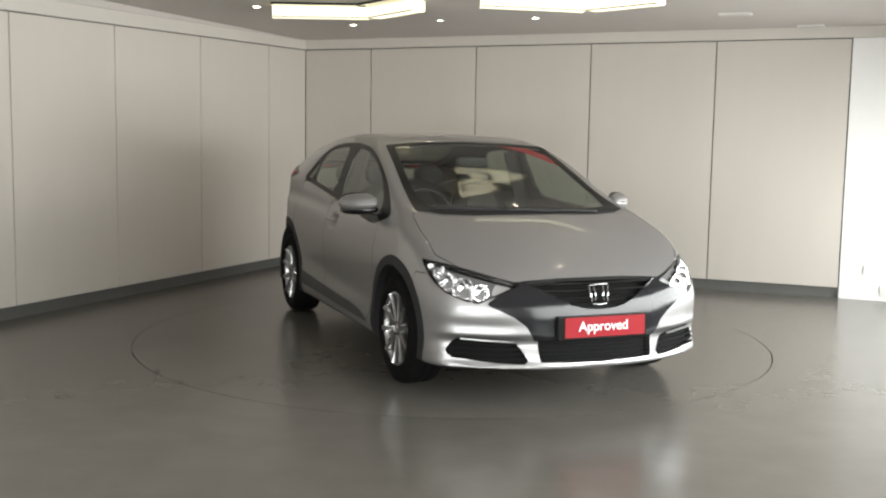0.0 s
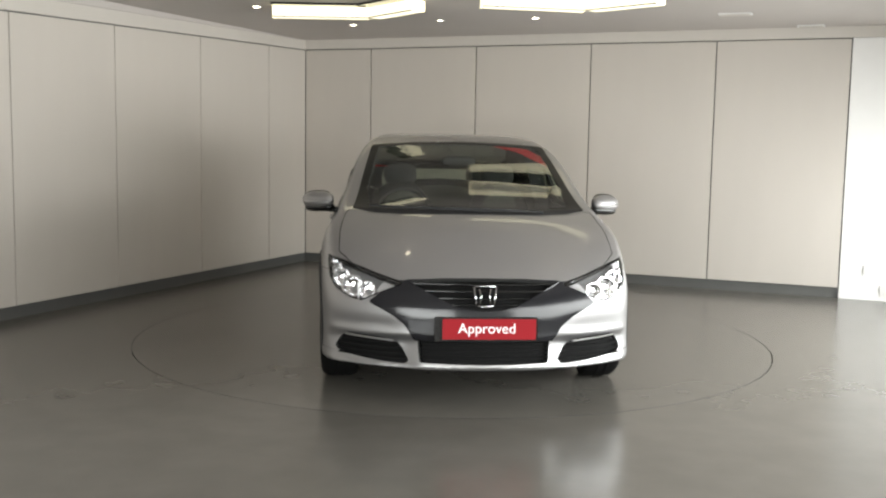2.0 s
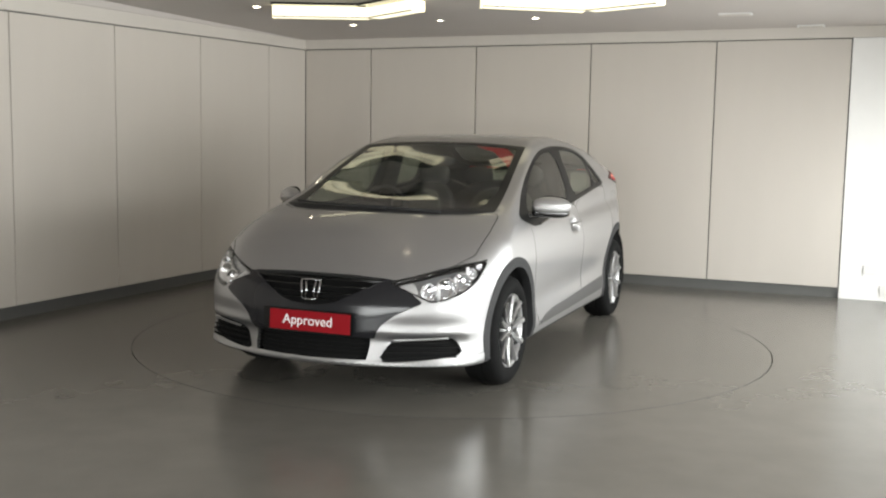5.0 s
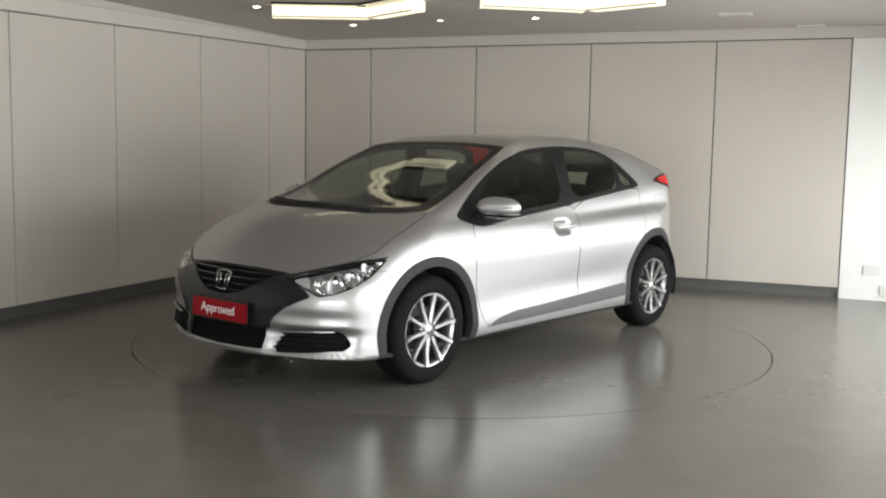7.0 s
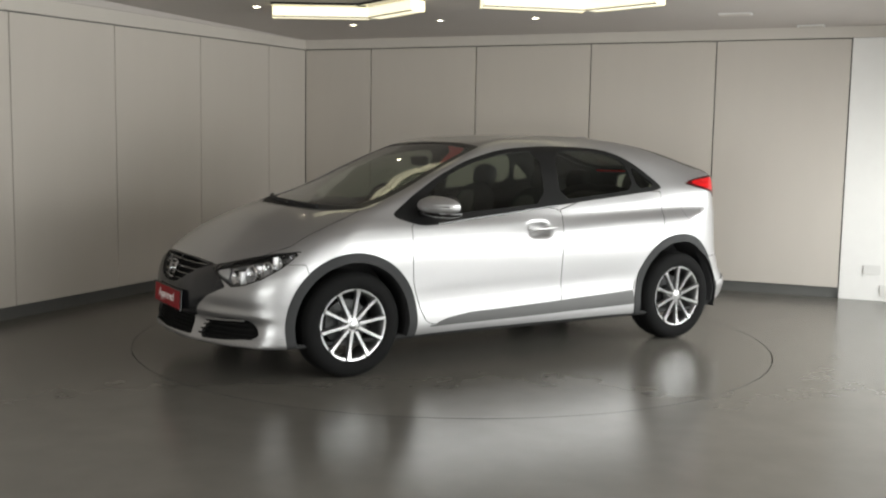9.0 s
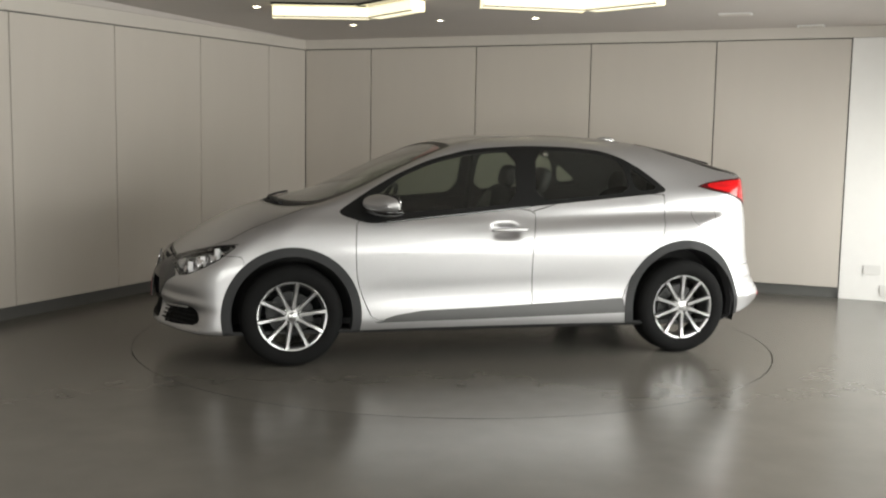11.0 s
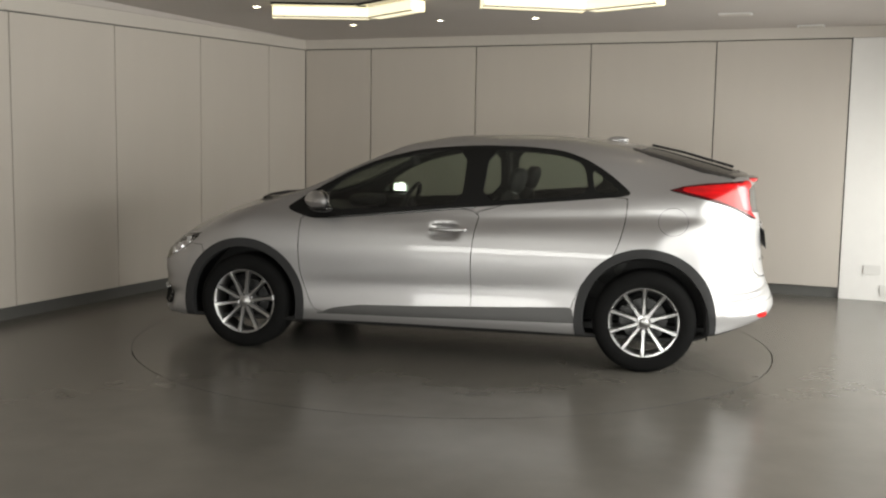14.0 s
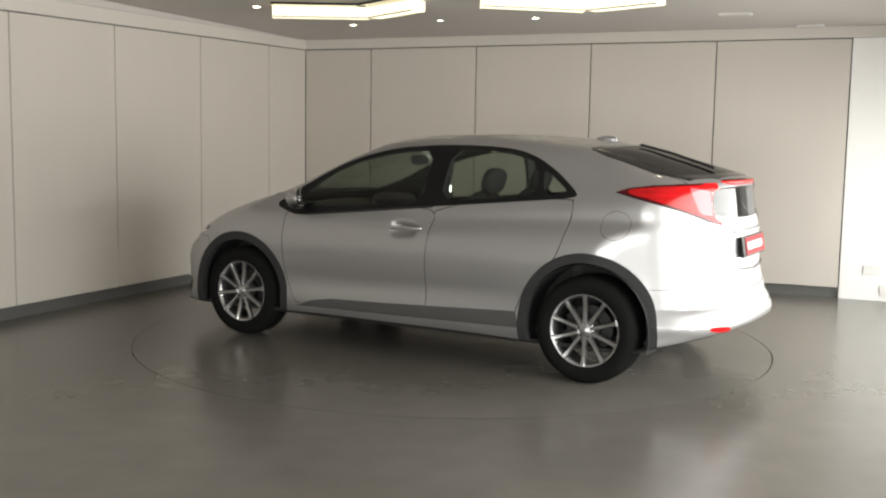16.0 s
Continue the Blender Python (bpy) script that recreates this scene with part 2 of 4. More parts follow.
TOP = curve([(-2.3, 1.08), (-2.02, 1.165), (-1.9, 1.215), (-1.6, 1.30), (-1.28, 1.375), (-0.9, 1.424), (-0.53, 1.441), (-0.1, 1.431),
             (0.2, 1.388), (0.4, 1.322), (0.65, 1.222), (0.87, 1.124), (1.12, 1.034), (1.3, 0.992), (1.42, 0.966), (1.52, 0.938), (1.64, 0.893), (1.75, 0.835), (1.86, 0.772), (2.0, 0.684), (2.2, 0.53)])
CROWN = curve([(-2.2, 0.12), (-1.6, 0.14), (-1.2, 0.10), (-0.5, 0.042), (0.2, 0.042), (0.4, 0.06), (0.65, 0.08), (0.95, 0.09), (1.18, 0.085), (1.4, 0.13), (1.65, 0.17), (2.1, 0.10)])
SIDE = curve([(0.15, 0.80), (0.22, 0.858), (0.30, 0.872), (0.42, 0.868), (0.55, 0.872), (0.68, 0.878), (0.78, 0.868), (0.86, 0.848), (0.93, 0.812), (1.0, 0.786),
              (1.09, 0.752), (1.2, 0.710), (1.32, 0.652), (1.42, 0.585), (1.6, 0.40)])
NOSE = curve([(0.1, 2.05), (0.17, 2.108), (0.22, 2.140), (0.26, 2.138), (0.34, 2.122), (0.45, 2.122), (0.52, 2.115), (0.6, 2.088), (0.66, 2.04), (0.75, 1.95), (1.0, 1.6)])
NOSE_PLAN = curve([(0.0, 0.0), (0.15, 0.006), (0.3, 0.026), (0.45, 0.066), (0.6, 0.130), (0.7, 0.19), (0.78, 0.26), (0.84, 0.37), (0.88, 0.55), (0.95, 0.9)])
TAIL = curve([(0.1, -1.99), (0.2, -2.07), (0.30, -2.088), (0.37, -2.112), (0.42, -2.105), (0.5, -2.080), (0.56, -2.055), (0.64, -2.038), (0.75, -2.026), (0.9, -2.012), (0.97, -1.998), (1.12, -1.975), (1.2, -1.96), (1.5, -1.88)])
TAIL_PLAN = curve([(0.0, 0.0), (0.2, 0.012), (0.4, 0.05), (0.55, 0.105), (0.66, 0.175), (0.74, 0.27), (0.80, 0.38), (0.85, 0.56), (0.95, 0.9)])


def skin(x, y, z):
    """Below zero inside the body."""
    w = np.abs(y)
    top = (z - (TOP(x) - CROWN(x) * w * w)) * 0.86
    # the cabin narrows to the front and the rear, the flanks swell over the wheels
    g = np.clip((z - 0.9) / 0.25, 0, 1)
    side = SIDE(z) - g * (0.055 * np.clip((x - 0.35) / 0.7, 0, 1.3) ** 2 + 0.03 * np.clip((-x - 0.9) / 0.9, 0, 1.3) ** 2)
    side = side + 0.03 * np.exp(-((z - 1.08) / 0.10) ** 2) * np.clip((-x - 1.0) / 0.5, 0, 1)
    side = side - 0.055 * np.clip((np.abs(x) - 1.55) / 0.6, 0, 1) ** 2
    side = side + 0.006 * np.exp(-((np.abs(x) - 1.3) / 0.42) ** 2) * np.exp(-((z - 0.66) / 0.2) ** 2)
    # shoulder crease over the rear wheel and the hollow of the doors
    crease = 0.80 + 0.09 * np.clip((-x + 0.2) / 1.5, 0, 1)
    side = side - 0.011 * np.exp(-((z - crease - 0.055) / 0.045) ** 2) * np.clip((0.3 - x) / 0.6, 0, 1)
    low = 0.46 - 0.03 * x
    side = side - 0.009 * np.exp(-((z - low) / 0.08) ** 2) * np.clip(1 - (np.abs(x) / 0.95) ** 6, 0, 1)
    # scoops behind the front door handles
    side = side - 0.042 * np.exp(-((x + 0.048) / 0.080) ** 4 - ((z - 0.828) / 0.040) ** 4)
    flank = (w - side) * 0.92
    hollow = 0.016 * np.exp(-((w - 0.63) / 0.19) ** 4 - ((z - 0.425) / 0.045) ** 2) + 0.048 * np.exp(-((w - 0.585) / 0.225) ** 6 - ((z - 0.292) / 0.080) ** 6) + 0.012 * np.exp(-((w) / 0.40) ** 8 - ((z - 0.30) / 0.07) ** 6)
    nose = (x - (NOSE(z) - NOSE_PLAN(w) - hollow)) * 0.85
    tail = (TAIL(z) + TAIL_PLAN(w) * (1 - 0.16 * np.clip((0.47 - z) / 0.1, 0, 1)) - x) * 0.9
    f = smax(top, flank, 0.03 + 0.075 * np.clip((0.45 - x) / 0.6, 0, 1) + 0.06 * np.clip((x - 1.1) / 0.3, 0, 1))
    f = smax(f, nose, 0.05)
    f = smax(f, tail, 0.045)
    # crease round the rear bumper
    f = f + 0.010 * np.exp(-((z - 0.47 - 0.05 * np.clip(0.8 - w, 0, 0.8)) / 0.022) ** 2) * np.clip((-x - 1.72) / 0.1, 0, 1)
    under = 0.19 + 0.055 * np.clip((-x - 1.56) / 0.14, 0, 1) + 0.27 * np.clip(-x - 1.72, 0, 0.5) + 0.012 * np.clip((x - 1.6) / 0.3, 0, 1)
    return smax(f, under - z, 0.035)


def body_grid():
    na, nm, nc = 300, 200, 54
    x0, x1 = -1.5, 1.42
    us = [(x0, -math.cos(p), math.sin(p)) for p in np.linspace(0.004, math.pi / 2, nc, endpoint=False)]
    us += [(x, 0.0, 1.0) for x in np.linspace(x0, x1, nm)]
    us += [(x1, math.cos(p), math.sin(p)) for p in np.linspace(math.pi / 2, 0.004, nc + 1)[1:]]
    us = np.array(us)
    ang = np.linspace(0, 2 * math.pi, na, endpoint=False) + math.pi / na
    o = np.stack([us[:, 0], 0 * us[:, 0], 0 * us[:, 0] + 0.62], 1)[:, None, :]
    d = np.stack([np.repeat(us[:, 1:2], na, 1), us[:, 2:3] * np.sin(ang), -us[:, 2:3] * np.cos(ang)], 2)
    lo, hi = np.zeros(d.shape[:2]), np.full(d.shape[:2], 2.0)
    for _ in range(30):
        mid = (lo + hi) / 2
        p = o + d * mid[..., None]
        ins = skin(p[..., 0], p[..., 1], p[..., 2]) < 0
        lo, hi = np.where(ins, mid, lo), np.where(ins, hi, mid)
    p = (o + d * lo[..., None])
    nu = len(us)
    v = p.reshape(-1, 3)
    i, j = np.meshgrid(np.arange(nu - 1), np.arange(na), indexing="ij")
    j2 = (j + 1) % na
    a, b, c, e = i * na + j, (i + 1) * na + j, (i + 1) * na + j2, i * na + j2
    f = np.concatenate([np.stack([a, c, b], -1).reshape(-1, 3), np.stack([a, e, c], -1).reshape(-1, 3)])
    return v, f


def normals(v):
    e = 0.002
    n = np.stack([skin(v[:, 0] + e * (k == 0), v[:, 1] + e * (k == 1), v[:, 2] + e * (k == 2))
                  - skin(v[:, 0] - e * (k == 0), v[:, 1] - e * (k == 1), v[:, 2] - e * (k == 2)) for k in range(3)], 1)
    return n / np.maximum(np.linalg.norm(n, axis=1, keepdims=True), 1e-9)


def compact(v, f):
    used, inv = np.unique(f, return_inverse=True)
    return v[used], inv.reshape(f.shape)


def split(v, f, val):
    """Cuts triangles along val = 0. Returns the meshes where val < 0 and where val > 0."""
    val = np.where(np.abs(val) < 1e-7, 1e-7, val)
    s = val[f] < 0
    cnt = s.sum(1)
    inside, outside, mixed = f[cnt == 3], f[cnt == 0], f[(cnt == 1) | (cnt == 2)]
    if len(mixed) == 0:
        return (*compact(v, inside), *compact(v, outside))
    sm = val[mixed] < 0
    one = sm.sum(1) == 1
    lone = np.where(one, sm.argmax(1), (~sm).argmax(1))
    r = np.arange(len(mixed))
    a, b, c = mixed[r, lone], mixed[r, (lone + 1) % 3], mixed[r, (lone + 2) % 3]

    def crossing(p, q):
        lo, hi = np.minimum(p, q), np.maximum(p, q)
        return lo.astype(np.int64) * (len(v) + 1) + hi
    keys = np.concatenate([crossing(a, b), crossing(a, c)])
    uniq, inv = np.unique(keys, return_inverse=True)
    lo, hi = uniq // (len(v) + 1), uniq % (len(v) + 1)
    t = (val[lo] / (val[lo] - val[hi]))[:, None]
    nv = np.concatenate([v, v[lo] * (1 - t) + v[hi] * t])
    ab, ac = inv[:len(a)] + len(v), inv[len(a):] + len(v)
    tip = np.stack([a, ab, ac], 1)
    rest = np.concatenate([np.stack([ab, b, c], 1), np.stack([ab, c, ac], 1)])
    one2 = np.concatenate([one, one])
    fi = np.concatenate([inside, tip[one], rest[~one2]])
    fo = np.concatenate([outside, tip[~one], rest[one2]])
    return (*compact(nv, fi), *compact(nv, fo))


def shape(pts, a, b):
    """Signed distance from a closed outline, below zero inside it."""
    pts = np.array(pts, float)
    d2, sign = np.full(a.shape, 1e9), np.ones(a.shape)
    for (x0, y0), (x1, y1) in zip(pts, np.roll(pts, -1, 0)):
        ex, ey = x1 - x0, y1 - y0
        t = np.clip(((a - x0) * ex + (b - y0) * ey) / (ex * ex + ey * ey), 0, 1)
        d2 = np.minimum(d2, (a - x0 - t * ex) ** 2 + (b - y0 - t * ey) ** 2)
        c1, c2 = (b >= y0) & (b < y1), (b < y0) & (b >= y1)
        cr = ex * (b - y0) - ey * (a - x0)
        sign = np.where((c1 & (cr > 0)) | (c2 & (cr < 0)), -sign, sign)
    return sign * np.sqrt(d2)


def rounded(pts, n=3):
    """Cuts the corners of an outline n times, so that it turns smoothly."""
    p = np.array(pts, float)
    for _ in range(n):
        q = np.roll(p, -1, 0)
        p = np.stack([p * 0.8 + q * 0.2, p * 0.2 + q * 0.8], 1).reshape(-1, 2)
    return p


def sheet(name, vf, mats, parent, thick=0.018, lift=0.0, label=""):
    """A panel with an outer face, an inner face and turned-in edges."""
    v, f = vf
    n = normals(v)
    outer = v + n * lift
    e = np.sort(np.concatenate([f[:, [0, 1]], f[:, [1, 2]], f[:, [2, 0]]]), 1)
    d = np.concatenate([f[:, [0, 1]], f[:, [1, 2]], f[:, [2, 0]]])
    key = e[:, 0].astype(np.int64) * len(v) + e[:, 1]
    _, first, count = np.unique(key, return_index=True, return_counts=True)
    rim = d[first[count == 1]]
    k = len(v)
    if thick > 0:
        verts = np.concatenate([outer, outer - n * thick])
        ring, inv = np.unique(rim, return_inverse=True)
        inv = inv.reshape(rim.shape)
        verts = np.concatenate([verts, verts[ring], verts[ring + k]])
        r0, r1 = inv[:, 0] + 2 * k, inv[:, 1] + 2 * k
        s = len(ring)
        faces = [*f.tolist(), *(f[:, ::-1] + k).tolist(), *np.stack([r1, r0, r0 + s, r1 + s], 1).tolist()]
        index = [0] * len(f) + [1] * len(f) + [1] * len(rim)
    else:
        verts, faces, index = outer, f.tolist(), [0] * len(f)
    me = bpy.data.meshes.new(name)
    me.from_pydata(verts.tolist(), [], faces)
    for m in mats:
        me.materials.append(m)
    me.polygons.foreach_set("material_index", [min(i, len(mats) - 1) for i in index])
    me.polygons.foreach_set("use_smooth", [True] * len(faces))
    me.update()
    nn = np.zeros((len(verts), 3))
    nn[:k] = n
    if thick > 0:
        nn[k:2 * k] = -n
        me.normals_split_custom_set_from_vertices(nn.tolist())
    else:
        me.normals_split_custom_set_from_vertices(nn.tolist())
    ob = new(name, me)
    ob.parent = parent
    if label:
        ob["label"] = label
    return ob


GAP = 0.0022


def cut(body, test, gap=0.0):
    """Takes the piece where test < 0 out of the body. test is a function of the points."""
    v, f = body
    vi, fi, vo, fo = split(v, f, test(v) - gap)
    if gap:
        vi, fi, _, _ = split(vi, fi, test(vi) + gap)
    return (vi, fi), (vo, fo)


def side_of(s, pts, near=0.3):
    """Test for an outline drawn on the flank, seen from the side."""
    return lambda v: np.maximum(shape(pts, v[:, 0], v[:, 2]), near - s * v[:, 1])


def plan_of(pts, low):
    return lambda v: np.maximum(shape(pts, v[:, 0], v[:, 1]), low - v[:, 2])


def front_of(pts, back):
    return lambda v: np.maximum(shape(pts, v[:, 1], v[:, 2]), back - v[:, 0])


def rear_of(pts, back):
    return lambda v: np.maximum(shape(pts, v[:, 1], v[:, 2]), v[:, 0] - back)


def both(half):
    """An outline symmetric about the car's middle from its half with y >= 0, given in order."""
    return [*half, *[(x, -y) for x, y in reversed(half) if y > 1e-6]]


def both_front(half):
    return [*half, *[(-y, z) for y, z in reversed(half) if y > 1e-6]]


car = tagged(new("car"), "silver five-door hatchback with dark wheel-arch trims on the turntable", "car")
skin_mesh = body_grid()
PANEL = (SILVER, LINING)

# underside
low_floor, skin_mesh = cut(skin_mesh, lambda v: v[:, 2] - 0.204 - 0.018 * np.exp(-((v[:, 0]) / 1.0) ** 4) - 0.055 * np.clip((-v[:, 0] - 1.56) / 0.14, 0, 1) - 0.27 * np.clip(-v[:, 0] - 1.72, 0, 0.5) - 0.008 * np.clip((v[:, 0] - 1.6) / 0.3, 0, 1))
sheet("underbody", low_floor, (UNDER,), car, 0.02)

for s in (1, -1):
    for x in (AXLE, -AXLE):
        def arch(v, r, x=x, s=s):
            rise = 0.026 if x < 0 else 0.0
            up = np.clip((v[:, 2] - HUB) / 0.2, 0, 1)
            return np.maximum(np.hypot(v[:, 0] - x, v[:, 2] - HUB - rise * up) - r, 0.35 - s * v[:, 1])
        ring, skin_mesh = cut(skin_mesh, lambda v: arch(v, 0.424))
        hole, ring = cut(ring, lambda v: arch(v, 0.368))
        sheet("arch_trim", ring, (PLASTIC,), car, 0.05, 0.004, "matt dark grey plastic wheel-arch trim")

# side windows and doors
doors = {}
DLO = [(1.03, 0.935), (0.93, 1.002), (0.83, 1.066), (0.63, 1.178), (0.41, 1.272), (0.13, 1.341), (-0.22, 1.366), (-0.54, 1.362), (-0.757, 1.342), (-0.908, 1.293),
       (-1.04, 1.217), (-1.17, 1.115), (-1.205, 1.07), (-0.66, 1.017), (-0.23, 0.977), (0.2, 0.934), (0.77, 0.876), (0.85, 0.88)]
FRONT_GLASS = rounded([(0.83, 0.99), (0.76, 0.935), (0.2, 0.968), (-0.14, 0.997), (-0.16, 1.335), (0.12, 1.315), (0.40, 1.25), (0.62, 1.156)], 1)
REAR_GLASS = rounded([(-0.30, 1.335), (-0.27, 1.012), (-0.62, 1.042), (-0.94, 1.073), (-0.90, 1.265), (-0.75, 1.318), (-0.54, 1.338)], 1)
QUARTER = rounded([(-0.975, 1.078), (-0.945, 1.24), (-1.04, 1.17), (-1.14, 1.095)], 1)
FRONT_DOOR = rounded([(0.90, 0.95), (0.915, 0.72), (0.905, 0.53), (0.85, 0.37), (0.79, 0.262), (0.118, 0.272), (-0.238, 0.283), (-0.222, 0.61), (-0.236, 0.80), (-0.275, 0.985)], 2)
REAR_DOOR = rounded([(-0.255, 0.985), (-0.229, 0.80), (-0.215, 0.61), (-0.231, 0.283), (-0.84, 0.287), (-0.86, 0.40), (-0.93, 0.56), (-1.10, 0.70), (-1.15, 0.84), (-1.172, 0.97), (-1.175, 1.08)], 1)
SILL_TRIM = [(0.80, 0.262), (0.66, 0.308), (0.494, 0.332), (0.119, 0.343), (-0.35, 0.362), (-0.86, 0.385), (-0.88, 0.287), (0.118, 0.270)]
for s in (1, -1):
    panes = {}
    dlo, skin_mesh = cut(skin_mesh, side_of(s, rounded(DLO, 2)))
    for name, outline in (("front_side_window", FRONT_GLASS), ("rear_side_window", REAR_GLASS), ("quarter_window", QUARTER)):
        pane, dlo = cut(dlo, side_of(s, outline))
        ob = sheet(name, pane, (GLASS,), car, 0, -0.004, "tinted side window glass")
        ob.visible_shadow = False
        panes[name] = ob
    sheet("window_surround", dlo, (BLACK_TRIM, LINING), car, 0.02, 0.0, "gloss black window surround")
    strip, skin_mesh = cut(skin_mesh, side_of(s, SILL_TRIM))
    sheet("sill_trim", strip, (SILLGREY,), car, 0.02, 0.003, "satin grey sill trim")
    door, skin_mesh = cut(skin_mesh, side_of(s, FRONT_DOOR), GAP)
    doors[s] = sheet("front_door", door, PANEL, car, 0.03)
    panes["front_side_window"].parent = doors[s]
    door, skin_mesh = cut(skin_mesh, side_of(s, REAR_DOOR), GAP)
    panes["rear_side_window"].parent = sheet("rear_door", door, PANEL, car, 0.03)

# windscreen
SCREEN = both([(1.42, 0.0), (1.405, 0.2), (1.36, 0.4), (1.28, 0.58), (1.175, 0.70), (0.72, 0.645), (0.265, 0.585), (0.235, 0.3), (0.225, 0.0)])
screen, skin_mesh = cut(skin_mesh, plan_of(SCREEN, 0.8))
pane, screen = cut(screen, lambda v: plan_of(SCREEN, 0.8)(v) + 0.050 + 0.050 * np.clip((v[:, 0] - 1.0 + 0.3 * v[:, 1] ** 2) / 0.25, 0, 1))
sticker, _ = cut(pane, front_of([(0.20, 1.372), (0.42, 1.372), (0.655, 1.250), (0.645, 1.195), (0.52, 1.262), (0.40, 1.325)], 0.2))
sheet("windscreen_banner", sticker, (RED_BANNER,), car, 0.001, -0.006, "red sticker inside the top corner of the windscreen")
ob = sheet("windscreen", pane, (GLASS,), car, 0, 0.0, "large raked windscreen glass")
ob.visible_shadow = False
cowl, screen = cut(screen, lambda v: 1.33 - 0.36 * v[:, 1] ** 2 - v[:, 0])
sheet("cowl", cowl, (PLASTIC, LINING), car, 0.012, 0.001, "matt black cowl under the windscreen")
sheet("windscreen_border", screen, (BLACK_TRIM, LINING), car, 0.012, 0.001, "black printed windscreen border")

# rear glass, above and below the spoiler
REAR_TOP = both([(-1.235, 0.0), (-1.225, 0.35), (-1.18, 0.56), (-1.30, 0.605), (-1.62, 0.645), (-1.80, 0.615), (-1.90, 0.35), (-1.925, 0.0)])
pane_all, skin_mesh = cut(skin_mesh, plan_of(REAR_TOP, 1.1))
pane, frame_r = cut(pane_all, lambda v: plan_of(REAR_TOP, 1.1)(v) + 0.05)
ob = sheet("rear_window", pane, (DARK_GLASS,), car, 0, -0.002, "sloping rear window glass")
ob.visible_shadow = False
sheet("rear_window_border", frame_r, (BLACK_GLOSS, LINING), car, 0.012, 0.001, "black rear window border")

# tail lights and the lower rear pane
for s in (1, -1):
    TAIL_LAMP = [(-0.665, 1.113), (-0.76, 1.138), (-0.90, 1.155), (-1.10, 1.166), (-1.36, 1.172), (-1.50, 1.172), (-1.50, 1.135), (-1.415, 1.12), (-1.40, 1.05),
                 (-1.43, 0.985), (-1.53, 0.945), (-1.53, 0.932), (-1.36, 0.955), (-1.10, 1.015), (-0.90, 1.055), (-0.75, 1.088)]
    lamp, skin_mesh = cut(skin_mesh, lambda v, s=s: np.maximum(shape(TAIL_LAMP, v[:, 0] + s * v[:, 1], v[:, 2]), np.maximum(v[:, 0] + 1.0, 0.02 - s * v[:, 1])), 0.002)
    def rim_of(v, s=s):
        u = -(v[:, 0] + s * v[:, 1])
        upper = 1.159 - 0.106 * np.clip(1.3 - u, 0, 1) ** 2 + 0.5 * np.clip(u - 1.3, 0, 1)
        return np.minimum(np.minimum(v[:, 2] - (1.110 - 0.218 * (u - 0.72)), u - 0.74), upper - v[:, 2])

    dark, lamp = cut(lamp, rim_of)
    pale, lamp = cut(lamp, lambda v, s=s: shape([(-1.17, 1.15), (-1.40, 1.125), (-1.39, 1.05), (-1.42, 0.985), (-1.27, 1.0), (-1.22, 1.07)], v[:, 0] + s * v[:, 1], v[:, 2]))
    tail_lamp = sheet("tail_light", lamp, (RED_LENS, LINING), car, 0.03, 0.006, "red tail light lens wrapped round the corner")
    sheet("inner_lens", pale, (PALE_LENS, LINING), tail_lamp, 0.03, 0.005, "pale pink inner lens")
    sheet("lens_rim", dark, (DARK_RED, LINING), tail_lamp, 0.03, 0.004, "dark red rim of the tail light")
LOWER_PANE = both_front([(0.0, 0.965), (0.36, 0.97), (0.50, 0.985), (0.54, 1.05), (0.52, 1.125), (0.42, 1.145), (0.0, 1.150)])
pane, skin_mesh = cut(skin_mesh, rear_of(rounded(LOWER_PANE, 2), -1.5))
ob = sheet("lower_rear_window", pane, (GLASS,), car, 0, -0.003, "upright lower rear window glass")
ob.visible_shadow = False

# nose: headlights, garnish, grilles, fog-lamp openings
HEAD = [(-0.785, 0.752), (-0.83, 0.715), (-0.92, 0.655), (-1.06, 0.598), (-1.20, 0.562), (-1.32, 0.548), (-1.44, 0.59), (-1.575, 0.640), (-1.50, 0.660), (-1.44, 0.668), (-1.20, 0.708), (-1.0, 0.735)]
heads = []
for s in (1, -1):
    lamp, skin_mesh = cut(skin_mesh, lambda v, s=s: np.maximum(shape(HEAD, s * v[:, 1] - v[:, 0], v[:, 2]), np.maximum(1.3 - v[:, 0], 0.05 - s * v[:, 1])), 0.002)
    heads.append((s, lamp))
GARNISH = both_front([(0.0, 0.672), (0.2, 0.671), (0.40, 0.660), (0.49, 0.636), (0.60, 0.545), (0.47, 0.482), (0.405, 0.43), (0.362, 0.355), (0.0, 0.352)])
GRILLE = both_front([(0.0, 0.667), (0.2, 0.666), (0.39, 0.652), (0.345, 0.628), (0.253, 0.585), (0.16, 0.538), (0.08, 0.52), (0.0, 0.516)])
LOWER = both_front([(0.0, 0.357), (0.345, 0.36), (0.342, 0.300), (0.334, 0.244), (0.0, 0.238)])
mouth, skin_mesh = cut(skin_mesh, front_of(LOWER, 1.7))
garnish, skin_mesh = cut(skin_mesh, front_of(GARNISH, 1.6), 0.0015)
opening, garnish = cut(garnish, front_of(rounded(GRILLE, 1), 1.6))
sheet("nose_garnish", garnish, (GUNMETAL, LINING), car, 0.02, 0.003, "dark gunmetal garnish round the grille")
sheet("grille_back", opening, (MESH,), car, 0.01, -0.035, "black grille backing")
sheet("lower_grille", mouth, (MESH,), car, 0.01, -0.04, "black honeycomb lower grille")
FOG = rounded([(0.445, 0.350), (0.70, 0.372), (0.738, 0.352), (0.79, 0.268), (0.60, 0.238), (0.392, 0.228), (0.385, 0.245)], 2)
